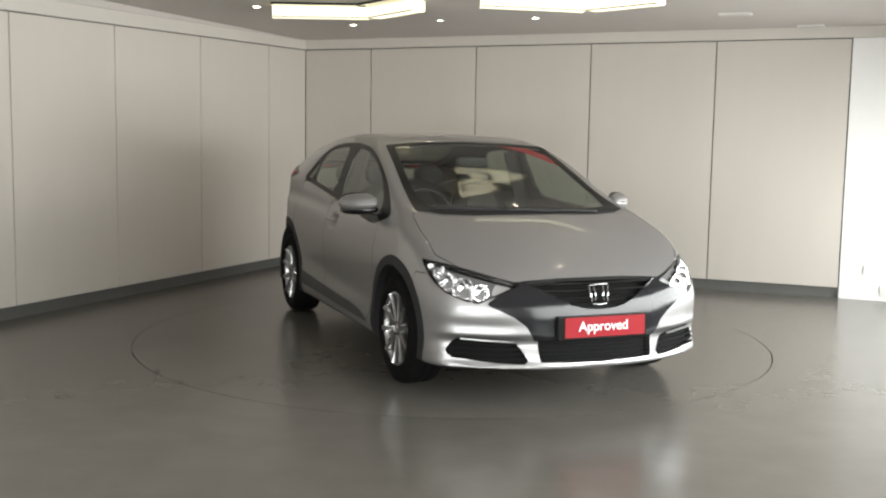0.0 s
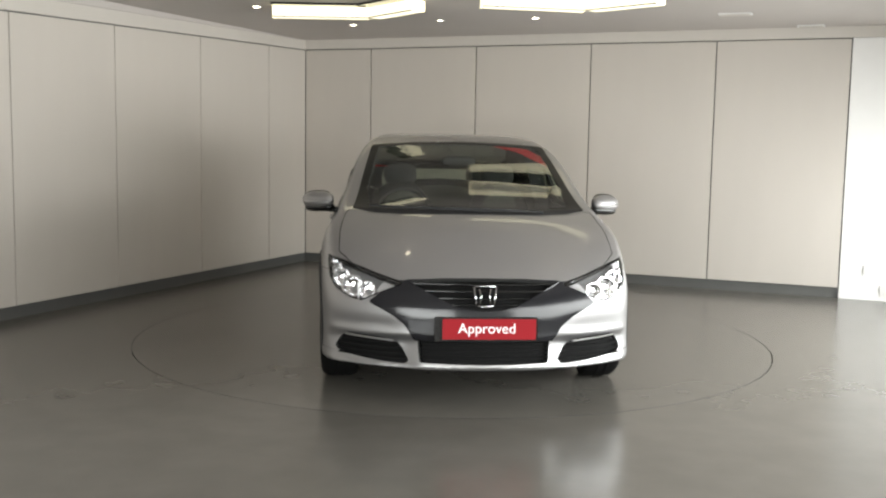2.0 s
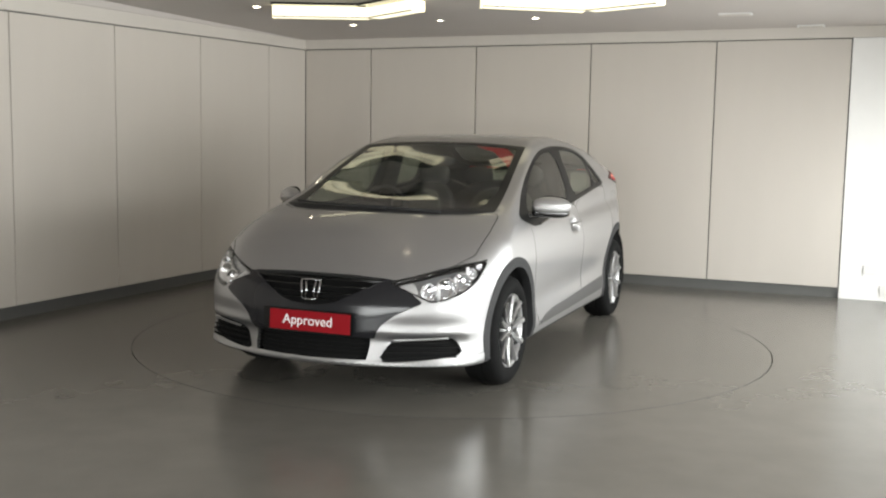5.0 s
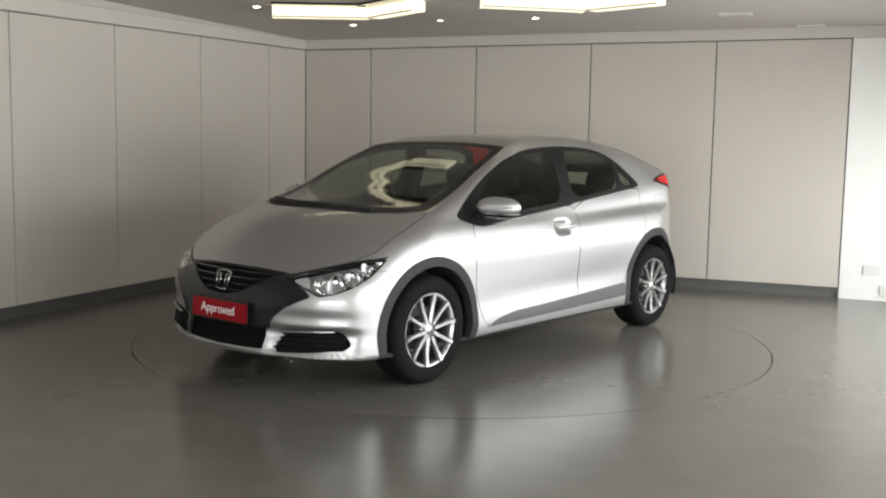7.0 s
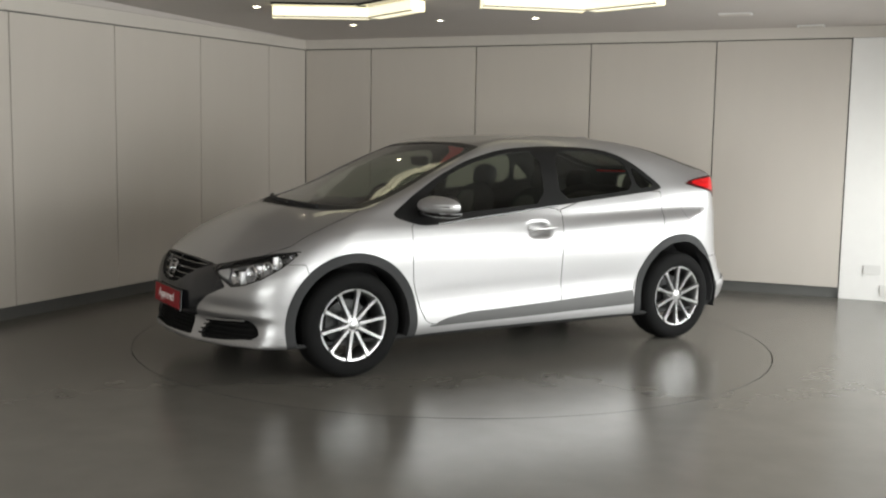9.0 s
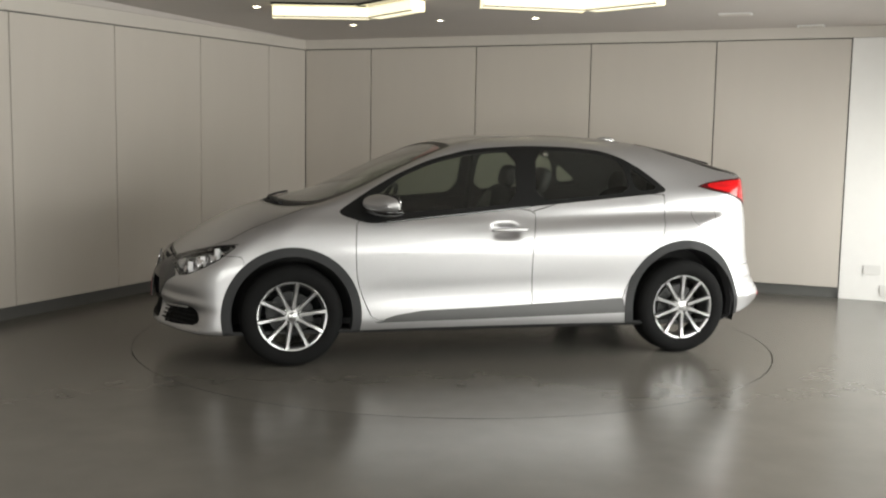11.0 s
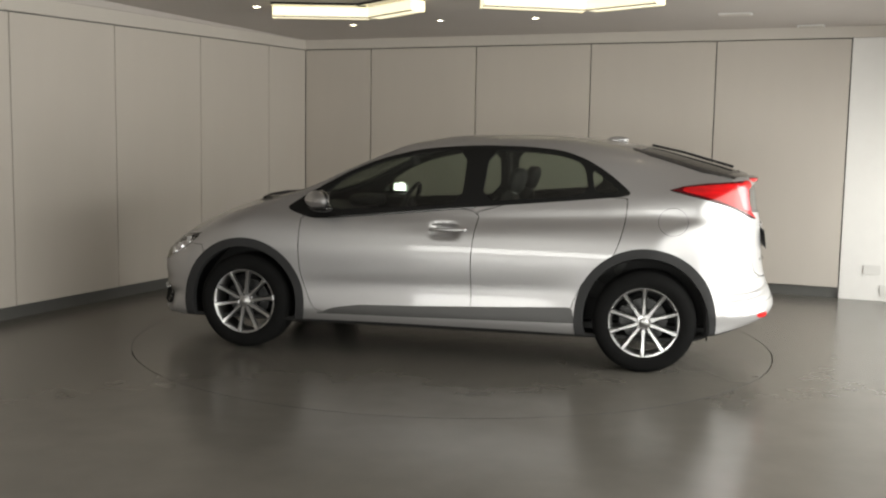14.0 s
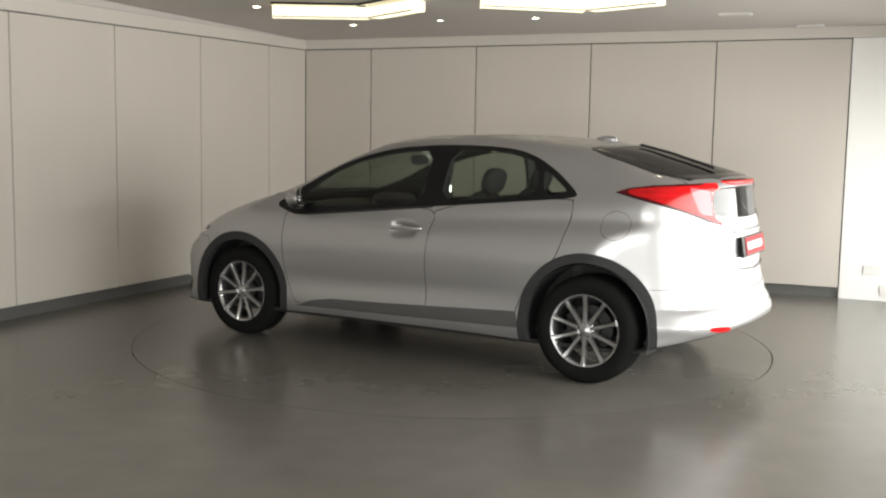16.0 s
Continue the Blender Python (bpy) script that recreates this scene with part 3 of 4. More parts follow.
for s in (1, -1):
    hole, skin_mesh = cut(skin_mesh, front_of([(s * y, z) for y, z in FOG], 1.6))
    sheet("fog_grille", hole, (MESH,), car, 0.01, -0.03, "black ribbed fog-lamp blank")

# bonnet, tailgate, bumpers
BONNET = both([(2.10, 0.0), (2.06, 0.3), (1.98, 0.5), (1.84, 0.655), (1.66, 0.765), (1.45, 0.765), (1.24, 0.742), (1.185, 0.715), (1.29, 0.588), (1.372, 0.4), (1.417, 0.2), (1.432, 0.0)])
piece, skin_mesh = cut(skin_mesh, plan_of(BONNET, 0.655), 0.002)
sheet("bonnet", piece, PANEL, car, 0.02, 0.0, "silver bonnet with a lifted rear edge")
GATE = both_front([(0.0, 1.30), (0.62, 1.30), (0.66, 1.0), (0.60, 0.93), (0.56, 0.72), (0.50, 0.575), (0.0, 0.545)])
piece, skin_mesh = cut(skin_mesh, rear_of(rounded(GATE, 1), -1.5), GAP)
sheet("tailgate", piece, PANEL, car, 0.03)
# front bumper below the wings, rear bumper behind the wheels
piece, skin_mesh = cut(skin_mesh, lambda v: np.maximum(1.55 - v[:, 0] + 0.25 * (v[:, 2] - 0.5), v[:, 2] - 0.68), 0.0015)
lip, piece = cut(piece, lambda v: v[:, 2] - 0.235 - 0.03 * np.clip((np.abs(v[:, 1]) - 0.5) / 0.3, 0, 1))
sheet("front_bumper", piece, PANEL, car, 0.02)
sheet("front_lip", lip, PANEL, car, 0.02, 0.003, "silver lower lip of the front bumper")
piece, skin_mesh = cut(skin_mesh, lambda v: np.maximum(v[:, 0] + 1.63, v[:, 2] - 0.575 - 0.10 * (np.abs(v[:, 1]) > 0.6) * 0), 0.0015)
low_r, piece = cut(piece, lambda v: v[:, 2] - 0.375 - 0.12 * np.clip((-v[:, 0] - 1.6), 0, 0.5))
sheet("rear_bumper", piece, PANEL, car, 0.02)
sheet("rear_lip", low_r, PANEL, car, 0.02, 0.006, "silver lower rear bumper lip")
sheet("body_shell", skin_mesh, PANEL, car, 0.02, 0.0, "silver metallic roof, pillars and wings")


# ---- the car's fittings ----
def put(name, data, parent, m=None, label=""):
    """One more object on a mesh that others share."""
    ob = new(name, data)
    ob.parent = parent
    if m is not None:
        ob.matrix_local = m
    if label:
        ob["label"] = label
    return ob


def mesh_of(name, bm, mat, soft=True):
    me = bpy.data.meshes.new(name)
    bm.to_mesh(me)
    bm.free()
    me.materials.append(mat)
    if soft:
        for p in me.polygons:
            p.use_smooth = True
        me.set_sharp_from_angle(angle=radians(38))
    return me


def lathe(profile, n=64, closed=False):
    """Turns a profile of (radius, y) about the y axis."""
    bm = bmesh.new()
    rings = []
    for r, y in profile:
        rings.append([bm.verts.new((r * math.cos(2 * math.pi * k / n), y, r * math.sin(2 * math.pi * k / n))) for k in range(n)])
    pairs = list(zip(rings, rings[1:])) + ([(rings[-1], rings[0])] if closed else [])
    for a, b in pairs:
        for k in range(n):
            bm.faces.new((a[k], a[(k + 1) % n], b[(k + 1) % n], b[k]))
    bmesh.ops.recalc_face_normals(bm, faces=bm.faces[:])
    return bm


def sweep(points, wide, high, up=(0, 0, 1), taper=None):
    """A bar with a bevelled oblong section along some points."""
    bm = bmesh.new()
    sec = [(-0.5, -0.3), (-0.3, -0.5), (0.3, -0.5), (0.5, -0.3), (0.5, 0.3), (0.3, 0.5), (-0.3, 0.5), (-0.5, 0.3)]
    rings = []
    pts = [Vector(p) for p in points]
    for i, p in enumerate(pts):
        d = (pts[min(i + 1, len(pts) - 1)] - pts[max(i - 1, 0)]).normalized()
        side = d.cross(Vector(up)).normalized()
        top = side.cross(d).normalized()
        k = taper[i] if taper else 1.0
        rings.append([bm.verts.new(p + side * a * wide * k + top * b * high * k) for a, b in sec])
    for a, b in zip(rings, rings[1:]):
        for k in range(8):
            bm.faces.new((a[k], a[(k + 1) % 8], b[(k + 1) % 8], b[k]))
    bm.faces.new(rings[0])
    bm.faces.new(rings[-1])
    bmesh.ops.recalc_face_normals(bm, faces=bm.faces[:])
    return bm


def blob(sx, sy, sz, power=2.5, n=24, flat=None):
    """A rounded block: a ball swollen towards a box, sx, sy, sz half sizes."""
    bm = bmesh.new()
    bmesh.ops.create_uvsphere(bm, u_segments=n * 2, v_segments=n, radius=1)
    for v in bm.verts:
        c = v.co
        k = (abs(c.x) ** power + abs(c.y) ** power + abs(c.z) ** power) ** (-1 / power)
        v.co = Vector((c.x * k * sx, c.y * k * sy, c.z * k * sz))
    return bm


# wheels: outer side at +y, hub's face at y = 0
tyre_me = mesh_of("tyre", lathe([(0.212, 0.012), (0.222, 0.020), (0.250, 0.026), (0.280, 0.022), (0.300, 0.008), (0.311, -0.012), (0.314, -0.04), (0.3145, -0.062),
                                 (0.309, -0.064), (0.309, -0.072), (0.3145, -0.074), (0.3145, -0.11), (0.309, -0.112), (0.309, -0.12), (0.3145, -0.122), (0.313, -0.15),
                                 (0.303, -0.176), (0.27, -0.19), (0.212, -0.18)], 96), RUBBER)
rim_me = mesh_of("wheel", lathe([(0.206, -0.17), (0.198, -0.10), (0.190, -0.02), (0.197, 0.002), (0.203, 0.010), (0.213, 0.012), (0.215, 0.006), (0.214, -0.17)], 96), ALLOY)
bm = lathe([(0.001, 0.004), (0.040, 0.003), (0.058, -0.002), (0.066, -0.014), (0.066, -0.06), (0.001, -0.06)], 48)
hub_me = mesh_of("hub", bm, ALLOY)
cap_me = mesh_of("centre_cap", lathe([(0.001, 0.010), (0.022, 0.009), (0.028, 0.004), (0.029, -0.002)], 32), ALLOY)
nut_me = mesh_of("wheel_nut", lathe([(0.001, 0.004), (0.010, 0.004), (0.011, -0.006)], 12), UNDER)
disc_me = mesh_of("brake_disc", lathe([(0.001, -0.075), (0.07, -0.075), (0.072, -0.088), (0.138, -0.088), (0.138, -0.112), (0.001, -0.112)], 64), DISC)
bm = sweep([(0.045, -0.010, 0), (0.09, -0.006, 0), (0.15, -0.001, 0), (0.192, 0.004, 0), (0.204, 0.003, 0)], 0.023, 0.032, up=(0, 1, 0), taper=[1.3, 1.1, 1.0, 1.2, 1.5])
spoke_me = mesh_of("spoke", bm, ALLOY)
bm = bmesh.new()
box(bm, -0.05, 0.05, -0.125, -0.078, -0.06, 0.06, 0.012)
caliper_me = mesh_of("caliper", bm, DISC)
for x in (AXLE, -AXLE):
    for s in (1, -1):
        m = pose(x, s * TRACK, HUB, 0, 0, 0 if s > 0 else 180)
        wheel = put("wheel", rim_me, car, m, "bright ten-spoke alloy wheel")
        put("tyre", tyre_me, wheel, None, "black rubber tyre")
        put("hub", hub_me, wheel)
        put("centre_cap", cap_me, wheel)
        put("brake_disc", disc_me, wheel, None, "dull steel brake disc")
        put("caliper", caliper_me, wheel, pose(0.10 * s, 0, 0.02))
        for k in range(10):
            a = 36 * k + (9 if x > 0 else 18)
            put("spoke", spoke_me, wheel, pose(0, 0, 0, 0, a, 0))
        for k in range(5):
            a = math.radians(72 * k + 18)
            put("wheel_nut", nut_me, wheel, pose(0.046 * math.cos(a), 0.003, 0.046 * math.sin(a)))
        # inner wheel arch
        bm = lathe([(0.385, 0.01), (0.385, -0.25), (0.30, -0.28), (0.02, -0.28)], 48)
        bmesh.ops.delete(bm, geom=[v for v in bm.verts if v.co.z < -0.10], context="VERTS")
        put("arch_liner", mesh_of("arch_liner", bm, UNDER), car, m)


def on_nose(y, z, lift=0.0):
    return Vector((float(NOSE(np.array([z]))[0] - NOSE_PLAN(np.array([abs(y)]))[0]) + lift, y, z))


# grille bars, chrome line and badge
for z, w in ((0.645, 0.37), (0.612, 0.31), (0.578, 0.24), (0.546, 0.17)):
    part("grille_bar", sweep([on_nose(w * k / 12, z, -0.018) for k in range(-12, 13)], 0.022, 0.010), BLACK_GLOSS, car, "gloss black grille bar")
line = [(0.40, 0.655), (0.345, 0.628), (0.253, 0.582), (0.16, 0.536), (0.08, 0.517), (0.0, 0.513)]
part("grille_line", sweep([on_nose(y, z, -0.004) for y, z in line] + [on_nose(-y, z, -0.004) for y, z in reversed(line[:-1])], 0.008, 0.008, up=(1, 0, 0)), GUNMETAL, car, "thin satin metal line under the grille")
bm = bmesh.new()
for y0, y1 in ((0.058, 0.046), (-0.058, -0.046)):
    b2 = sweep([(0, y0, 0.048), (0, (y0 + y1) / 2, 0), (0, y1, -0.046)], 0.008, 0.012, up=(1, 0, 0))
    me = bpy.data.meshes.new("tmp")
    b2.to_mesh(me)
    b2.free()
    bm.from_mesh(me)
for z, w in ((0.050, 0.052), (-0.050, 0.040)):
    b2 = sweep([(0, -w, z), (0, 0, z * 1.08), (0, w, z)], 0.008, 0.010, up=(1, 0, 0))
    me = bpy.data.meshes.new("tmp")
    b2.to_mesh(me)
    b2.free()
    bm.from_mesh(me)
for s in (1, -1):
    b2 = sweep([(0, s * 0.031, 0.040), (0, s * 0.022, 0), (0, s * 0.027, -0.040)], 0.007, 0.012, up=(1, 0, 0))
    me = bpy.data.meshes.new("tmp")
    b2.to_mesh(me)
    b2.free()
    bm.from_mesh(me)
badge = part("badge", bm, CHROME, car, "chrome badge on the grille")
badge.matrix_local = pose(2.092, 0, 0.592, 0, -14, 0)
smooth(badge)

# lower grille ribs
for z in (0.262, 0.283, 0.304, 0.325, 0.344):
    part("grille_rib", sweep([on_nose(0.335 * k / 8, z, -0.03) for k in range(-8, 9)], 0.014, 0.006), MESH, car)
for s in (1, -1):
    for z in (0.262, 0.288, 0.314, 0.338):
        y0, y1 = 0.40 + 0.6 * max(0, z - 0.262), 0.755 if z < 0.33 else 0.72
        part("fog_rib", sweep([on_nose(s * (y0 + (y1 - y0) * k / 8), z, -0.022) for k in range(9)], 0.014, 0.008), MESH, car)
    part("fog_strip", sweep([on_nose(s * (0.47 + 0.25 * k / 8), 0.352 + 0.012 * k / 8, -0.004) for k in range(9)], 0.012, 0.010), ALLOY, car, "thin silver strip over the fog-lamp blank")

# headlights: chrome bowls behind a clear lens
for s, lamp in heads:
    housing = sheet("headlight", lamp, (LAMP_BACK,), car, 0.004, -0.050, "headlight with chrome bowls under a clear lens")
    ob = sheet("lens", lamp, (CLEAR,), housing, 0, 0.001, "clear headlight lens")
    ob.visible_shadow = False
    edge, _ = cut(lamp, lambda v, s=s: -shape(HEAD, s * v[:, 1] - v[:, 0], v[:, 2]) - 0.006)
    sheet("bezel", edge, (BLACK_GLOSS,), housing, 0.02, -0.002, "black headlight surround")
    inner, _ = cut(lamp, lambda v, s=s: np.maximum(s * v[:, 1] - v[:, 0] + 1.40, shape(HEAD, s * v[:, 1] - v[:, 0], v[:, 2]) + 0.012))
    sheet("indicator", inner, (PALE_CHROME,), housing, 0.01, -0.03)
    lv = lamp[0]
    ln = normals(lv)
    for q, z, r in ((-1.32, 0.612, 0.042), (-1.19, 0.632, 0.055), (-1.045, 0.665, 0.046), (-0.935, 0.700, 0.028), (-0.86, 0.725, 0.016)):
        k = int(np.argmin((s * lv[:, 1] - lv[:, 0] - q) ** 2 + (lv[:, 2] - z) ** 2))
        aim = (Vector(ln[k]) * 0.5 + Vector((0.9, 0, 0))).normalized()
        m = Matrix.Translation(Vector(lv[k]) - Vector(ln[k]) * 0.030) @ aim.to_track_quat("Y", "Z").to_matrix().to_4x4()
        bowl = lathe([(0.001, -0.024), (r * 0.35, -0.022), (r * 0.7, -0.012), (r, 0.004), (r * 1.08, 0.004), (r * 1.08, -0.03)], 11)
        put("reflector_bowl", mesh_of("reflector_bowl", bowl, REFLECTOR, False), housing, m)
        ob = put("bulb", mesh_of("bulb", blob(r * 0.20, r * 0.26, r * 0.20, 2, 10), CLEAR), housing, m)
        ob.visible_shadow = False
    ribs = [(-1.255, 0.60), (-1.115, 0.64), (-0.985, 0.685)]
    for q, z in ribs:
        k = int(np.argmin((s * lv[:, 1] - lv[:, 0] - q) ** 2 + (lv[:, 2] - z) ** 2))
        c = Vector(lv[k]) - Vector(ln[k]) * 0.035
        part("divider", sweep([c + Vector((0, 0, -0.045)), c, c + Vector((0, 0, 0.045))], 0.012, 0.03, up=(1, 0, 0)), PALE_CHROME, housing)


def lettering(text, size, mat, parent, m, name="lettering"):
    """Raised letters as a mesh."""
    data = bpy.data.curves.new(name, "FONT")
    data.body, data.size, data.extrude, data.align_x, data.align_y = text, size, 0.001, "CENTER", "CENTER"
    ob = new(name, data)
    me = bpy.data.meshes.new_from_object(ob.evaluated_get(bpy.context.evaluated_depsgraph_get()))
    bpy.data.objects.remove(ob)
    me.materials.clear()
    me.materials.append(mat)
    return put(name, me, parent, m)


# plates
bm = bmesh.new()
box(bm, -0.006, 0.004, -0.268, 0.268, -0.062, 0.062, 0.004)
front_plate = part("front_plate", bm, BLACK_GLOSS, car, "red show plate in a black holder")
front_plate.matrix_local = pose(2.132, 0.004, 0.428, 0, -3, 0)
bm = bmesh.new()
box(bm, 0.004, 0.007, -0.226, 0.258, -0.053, 0.053, 0.001)
part("plate_face", bm, RED_CARD, front_plate, "bright red plate face")
lettering("Approved", 0.074, WHITE_PRINT, front_plate, Matrix(((0, 0, 1, 0.0075), (1, 0, 0, 0.004), (0, 1, 0, 0.002), (0, 0, 0, 1))))
bm = bmesh.new()
box(bm, -0.004, 0.006, -0.268, 0.268, -0.062, 0.062, 0.004)
rear_plate = part("rear_plate", bm, BLACK_GLOSS, car, "red show plate in a black holder")
rear_plate.matrix_local = pose(-2.030, 0, 0.795, 0, 9, 0)
bm = bmesh.new()
box(bm, -0.007, -0.004, -0.258, 0.20, -0.053, 0.053, 0.001)
part("plate_face", bm, RED_CARD, rear_plate, "bright red plate face")
bm = bmesh.new()
for k, w in enumerate((0.03, 0.045, 0.045, 0.03, 0.045, 0.04, 0.035)):
    box(bm, -0.0085, -0.0072, 0.14 - k * 0.052 - w / 2, 0.14 - k * 0.052 + w / 2, -0.022, 0.022)
part("plate_marks", bm, WHITE_PRINT, rear_plate)
part("number_light_bar", sweep([(-2.012 + 0.03 * (k / 6) ** 2, 0.30 * k / 6, 0.885) for k in range(-6, 7)], 0.03, 0.024), SILVER, car, "silver handle bar over the rear plate")
part("plate_recess_edge", sweep([(-2.038 + 0.045 * abs(k / 8) ** 2, 0.36 * k / 8, 0.655 + 0.02 * abs(k / 8)) for k in range(-8, 9)], 0.02, 0.008), BLACK_GLOSS, car)
for s in (1, -1):
    pts = []
    for k in range(7):
        y, z = s * (0.50 + 0.16 * k / 6), 0.352 + 0.010 * k / 6
        lo, hi = -2.4, -1.2
        for _ in range(24):
            x = (lo + hi) / 2
            lo, hi = (lo, x) if skin(np.array([x]), np.array([y]), np.array([z]))[0] < 0 else (x, hi)
        pts.append((lo - 0.004, y, z))
    part("rear_reflector", sweep(pts, 0.014, 0.034, taper=[0.5, 0.9, 1, 1, 1, 0.9, 0.5]), RED_LENS, car, "dark red bumper reflector")
    # tailgate badge line and side mouldings
    mirror = part("door_mirror", blob(0.080, 0.102, 0.056, 2.4), SILVER, car, "silver door mirror with a black base")
    for v in mirror.data.vertices:
        if v.co.x < -0.02:
            v.co.x = -0.02 + (v.co.x + 0.02) * 0.25
        v.co.z -= 0.18 * abs(v.co.x) if v.co.z > 0 else 0
        v.co.x -= 0.65 * s * v.co.y
    mirror.matrix_local = pose(0.762, s * 0.925, 1.002, -s * 4, 0, 0)
    smooth(mirror)
    base = part("mirror_base", blob(0.078, 0.098, 0.030, 2.6), BLACK_GLOSS, mirror, "black mirror underside")
    base.matrix_local = pose(-0.010, -s * 0.006, -0.044)
    for v in base.data.vertices:
        v.co.x -= 0.65 * s * v.co.y
    smooth(base)
    arm = part("mirror_arm", sweep([(0.05, -s * 0.20, -0.080), (0.03, -s * 0.12, -0.066), (0, -s * 0.04, -0.054)], 0.09, 0.036), BLACK_GLOSS, mirror)
    pane = part("mirror_glass", blob(0.006, 0.085, 0.052, 3.5, 12), MIRROR, mirror, "mirror glass")
    pane.matrix_local = pose(-0.052, 0, 0.002, 0, 0, s * 33)
    rear = smooth(part("mirror_frame", blob(0.016, 0.102, 0.060, 3.0, 14), BLACK_GLOSS, mirror, "black frame round the mirror glass"))
    rear.matrix_local = pose(-0.036, 0, 0.0, 0, 0, s * 33)
    # door handles
    hx = [(-0.195 + 0.24 * k / 10) for k in range(11)]
    bar = sweep([(x, s * (0.862 + 0.014 * math.sin(math.pi * k / 10)), 0.838 - 0.025 * (x + 0.195)) for k, x in enumerate(hx)], 0.016, 0.022, taper=[0.6, 0.85, 1, 1, 1, 1, 1, 1, 1, 0.85, 0.6])
    smooth(part("door_handle", bar, SILVER, doors[s], "silver door handle over a scooped recess"))
    strip = [(x, s * (float(SIDE(np.array([z]))[0]) + 0.002), z) for x, z in ((0.72, 0.885), (0.45, 0.911), (0.2, 0.934), (-0.02, 0.957), (-0.23, 0.977))]
    part("waist_seal", sweep(strip, 0.012, 0.012), BLACK_GLOSS, car)

# fuel flap, on the left flank alone
fuel = [(-1.45 + 0.088 * math.cos(2 * math.pi * k / 32), 0.925 + 0.082 * math.sin(2 * math.pi * k / 32)) for k in range(33)]
pts = []
for x, z in fuel:
    lo, hi = 0.3, 1.1
    for _ in range(24):
        y = (lo + hi) / 2
        if skin(np.array([x]), np.array([y]), np.array([z]))[0] < 0:
            lo = y
        else:
            hi = y
    pts.append((x, lo - 0.001, z))
part("fuel_flap_gap", sweep(pts, 0.0026, 0.0026, up=(0, 1, 0)), GUNMETAL, car)

# roof fin, wipers, spoiler
bm = blob(0.070, 0.020, 0.030, 2.2, 14)
for v in bm.verts:
    if v.co.z > 0:
        v.co.x -= 0.9 * v.co.z
fin = smooth(part("roof_aerial", bm, SILVER, car, "small silver fin aerial"))
fin.matrix_local = pose(-1.06, 0, 1.412, 0, -5, 0)


def on_top(x, y, lift=0.0):
    return Vector((x, y, float(TOP(np.array([x]))[0] - CROWN(np.array([x]))[0] * y * y) + lift))


part("wiper", sweep([on_top(1.385, 0.10, 0.012), on_top(1.355, -0.15, 0.016), on_top(1.27, -0.45, 0.018), on_top(1.20, -0.60, 0.016)], 0.022, 0.014), PLASTIC, car, "black wiper")
part("wiper", sweep([on_top(1.33, 0.42, 0.012), on_top(1.365, 0.2, 0.016), on_top(1.36, -0.10, 0.018), on_top(1.35, -0.2, 0.016)], 0.022, 0.014), PLASTIC, car, "black wiper")
part("rear_wiper", sweep([on_top(-1.30, 0.0, 0.012), on_top(-1.5, 0.06, 0.016), on_top(-1.82, 0.16, 0.016)], 0.026, 0.016), PLASTIC, car, "black rear wiper")
smooth(part("spoiler", sweep([(-1.945 + 0.24 * abs(k / 10) ** 2.4, 0.58 * k / 10, 1.178 + 0.006 * (1 - abs(k / 10))) for k in range(-10, 11)], 0.06, 0.022, taper=[0.4, 0.7] + [1] * 17 + [0.7, 0.4]), BLACK_GLOSS, car, "dark spoiler between the tail lights"))
smooth(part("brake_light", sweep([(-1.978 + 0.24 * abs(k / 10) ** 2.4, 0.575 * k / 10, 1.170 + 0.005 * (1 - abs(k / 10))) for k in range(-10, 11)], 0.022, 0.026), RED_LENS, car, "red light strip along the spoiler edge"))

# cabin
bm = bmesh.new()
box(bm, -1.7, 1.2, -0.70, 0.70, 0.23, 0.27, 0.01)
part("cabin_floor", bm, DASH, car)
bm = blob(0.30, 0.70, 0.20, 4, 20)
for v in bm.verts:
    v.co.z -= 0.10 * max(0, -v.co.x) / 0.3
    v.co.x -= 0.25 * (v.co.y / 0.7) ** 2 if v.co.x > 0 else 0
dash = smooth(part("dashboard", bm, DASH, car, "dark grey dashboard"))
dash.matrix_local = pose(1.0, 0, 0.735)
bm = blob(0.12, 0.20, 0.05, 3, 12)
hood_p = smooth(part("instrument_hood", bm, DASH, dash))
hood_p.matrix_local = pose(-0.18, -0.37, 0.20)
wheel_me = mesh_of("steering_wheel", lathe([(0.182 + 0.016 * math.cos(a), 0.016 * math.sin(a)) for a in np.linspace(0, 2 * math.pi, 10, endpoint=False)], 48, True), DASH)
steer = put("steering_wheel", wheel_me, car, pose(0.50, -0.37, 0.90, 0, 0, 90) @ pose(0, 0, 0, -24, 0, 0), "black steering wheel")
hub_p = smooth(part("steering_boss", blob(0.07, 0.03, 0.06, 2.6, 12), DASH, steer))
for a in (0, 180, 270):
    part("steering_spoke", sweep([(0, 0, 0), (0.18 * math.cos(math.radians(a)), 0, 0.18 * math.sin(math.radians(a)))], 0.02, 0.035, up=(0, 1, 0)), DASH, steer)


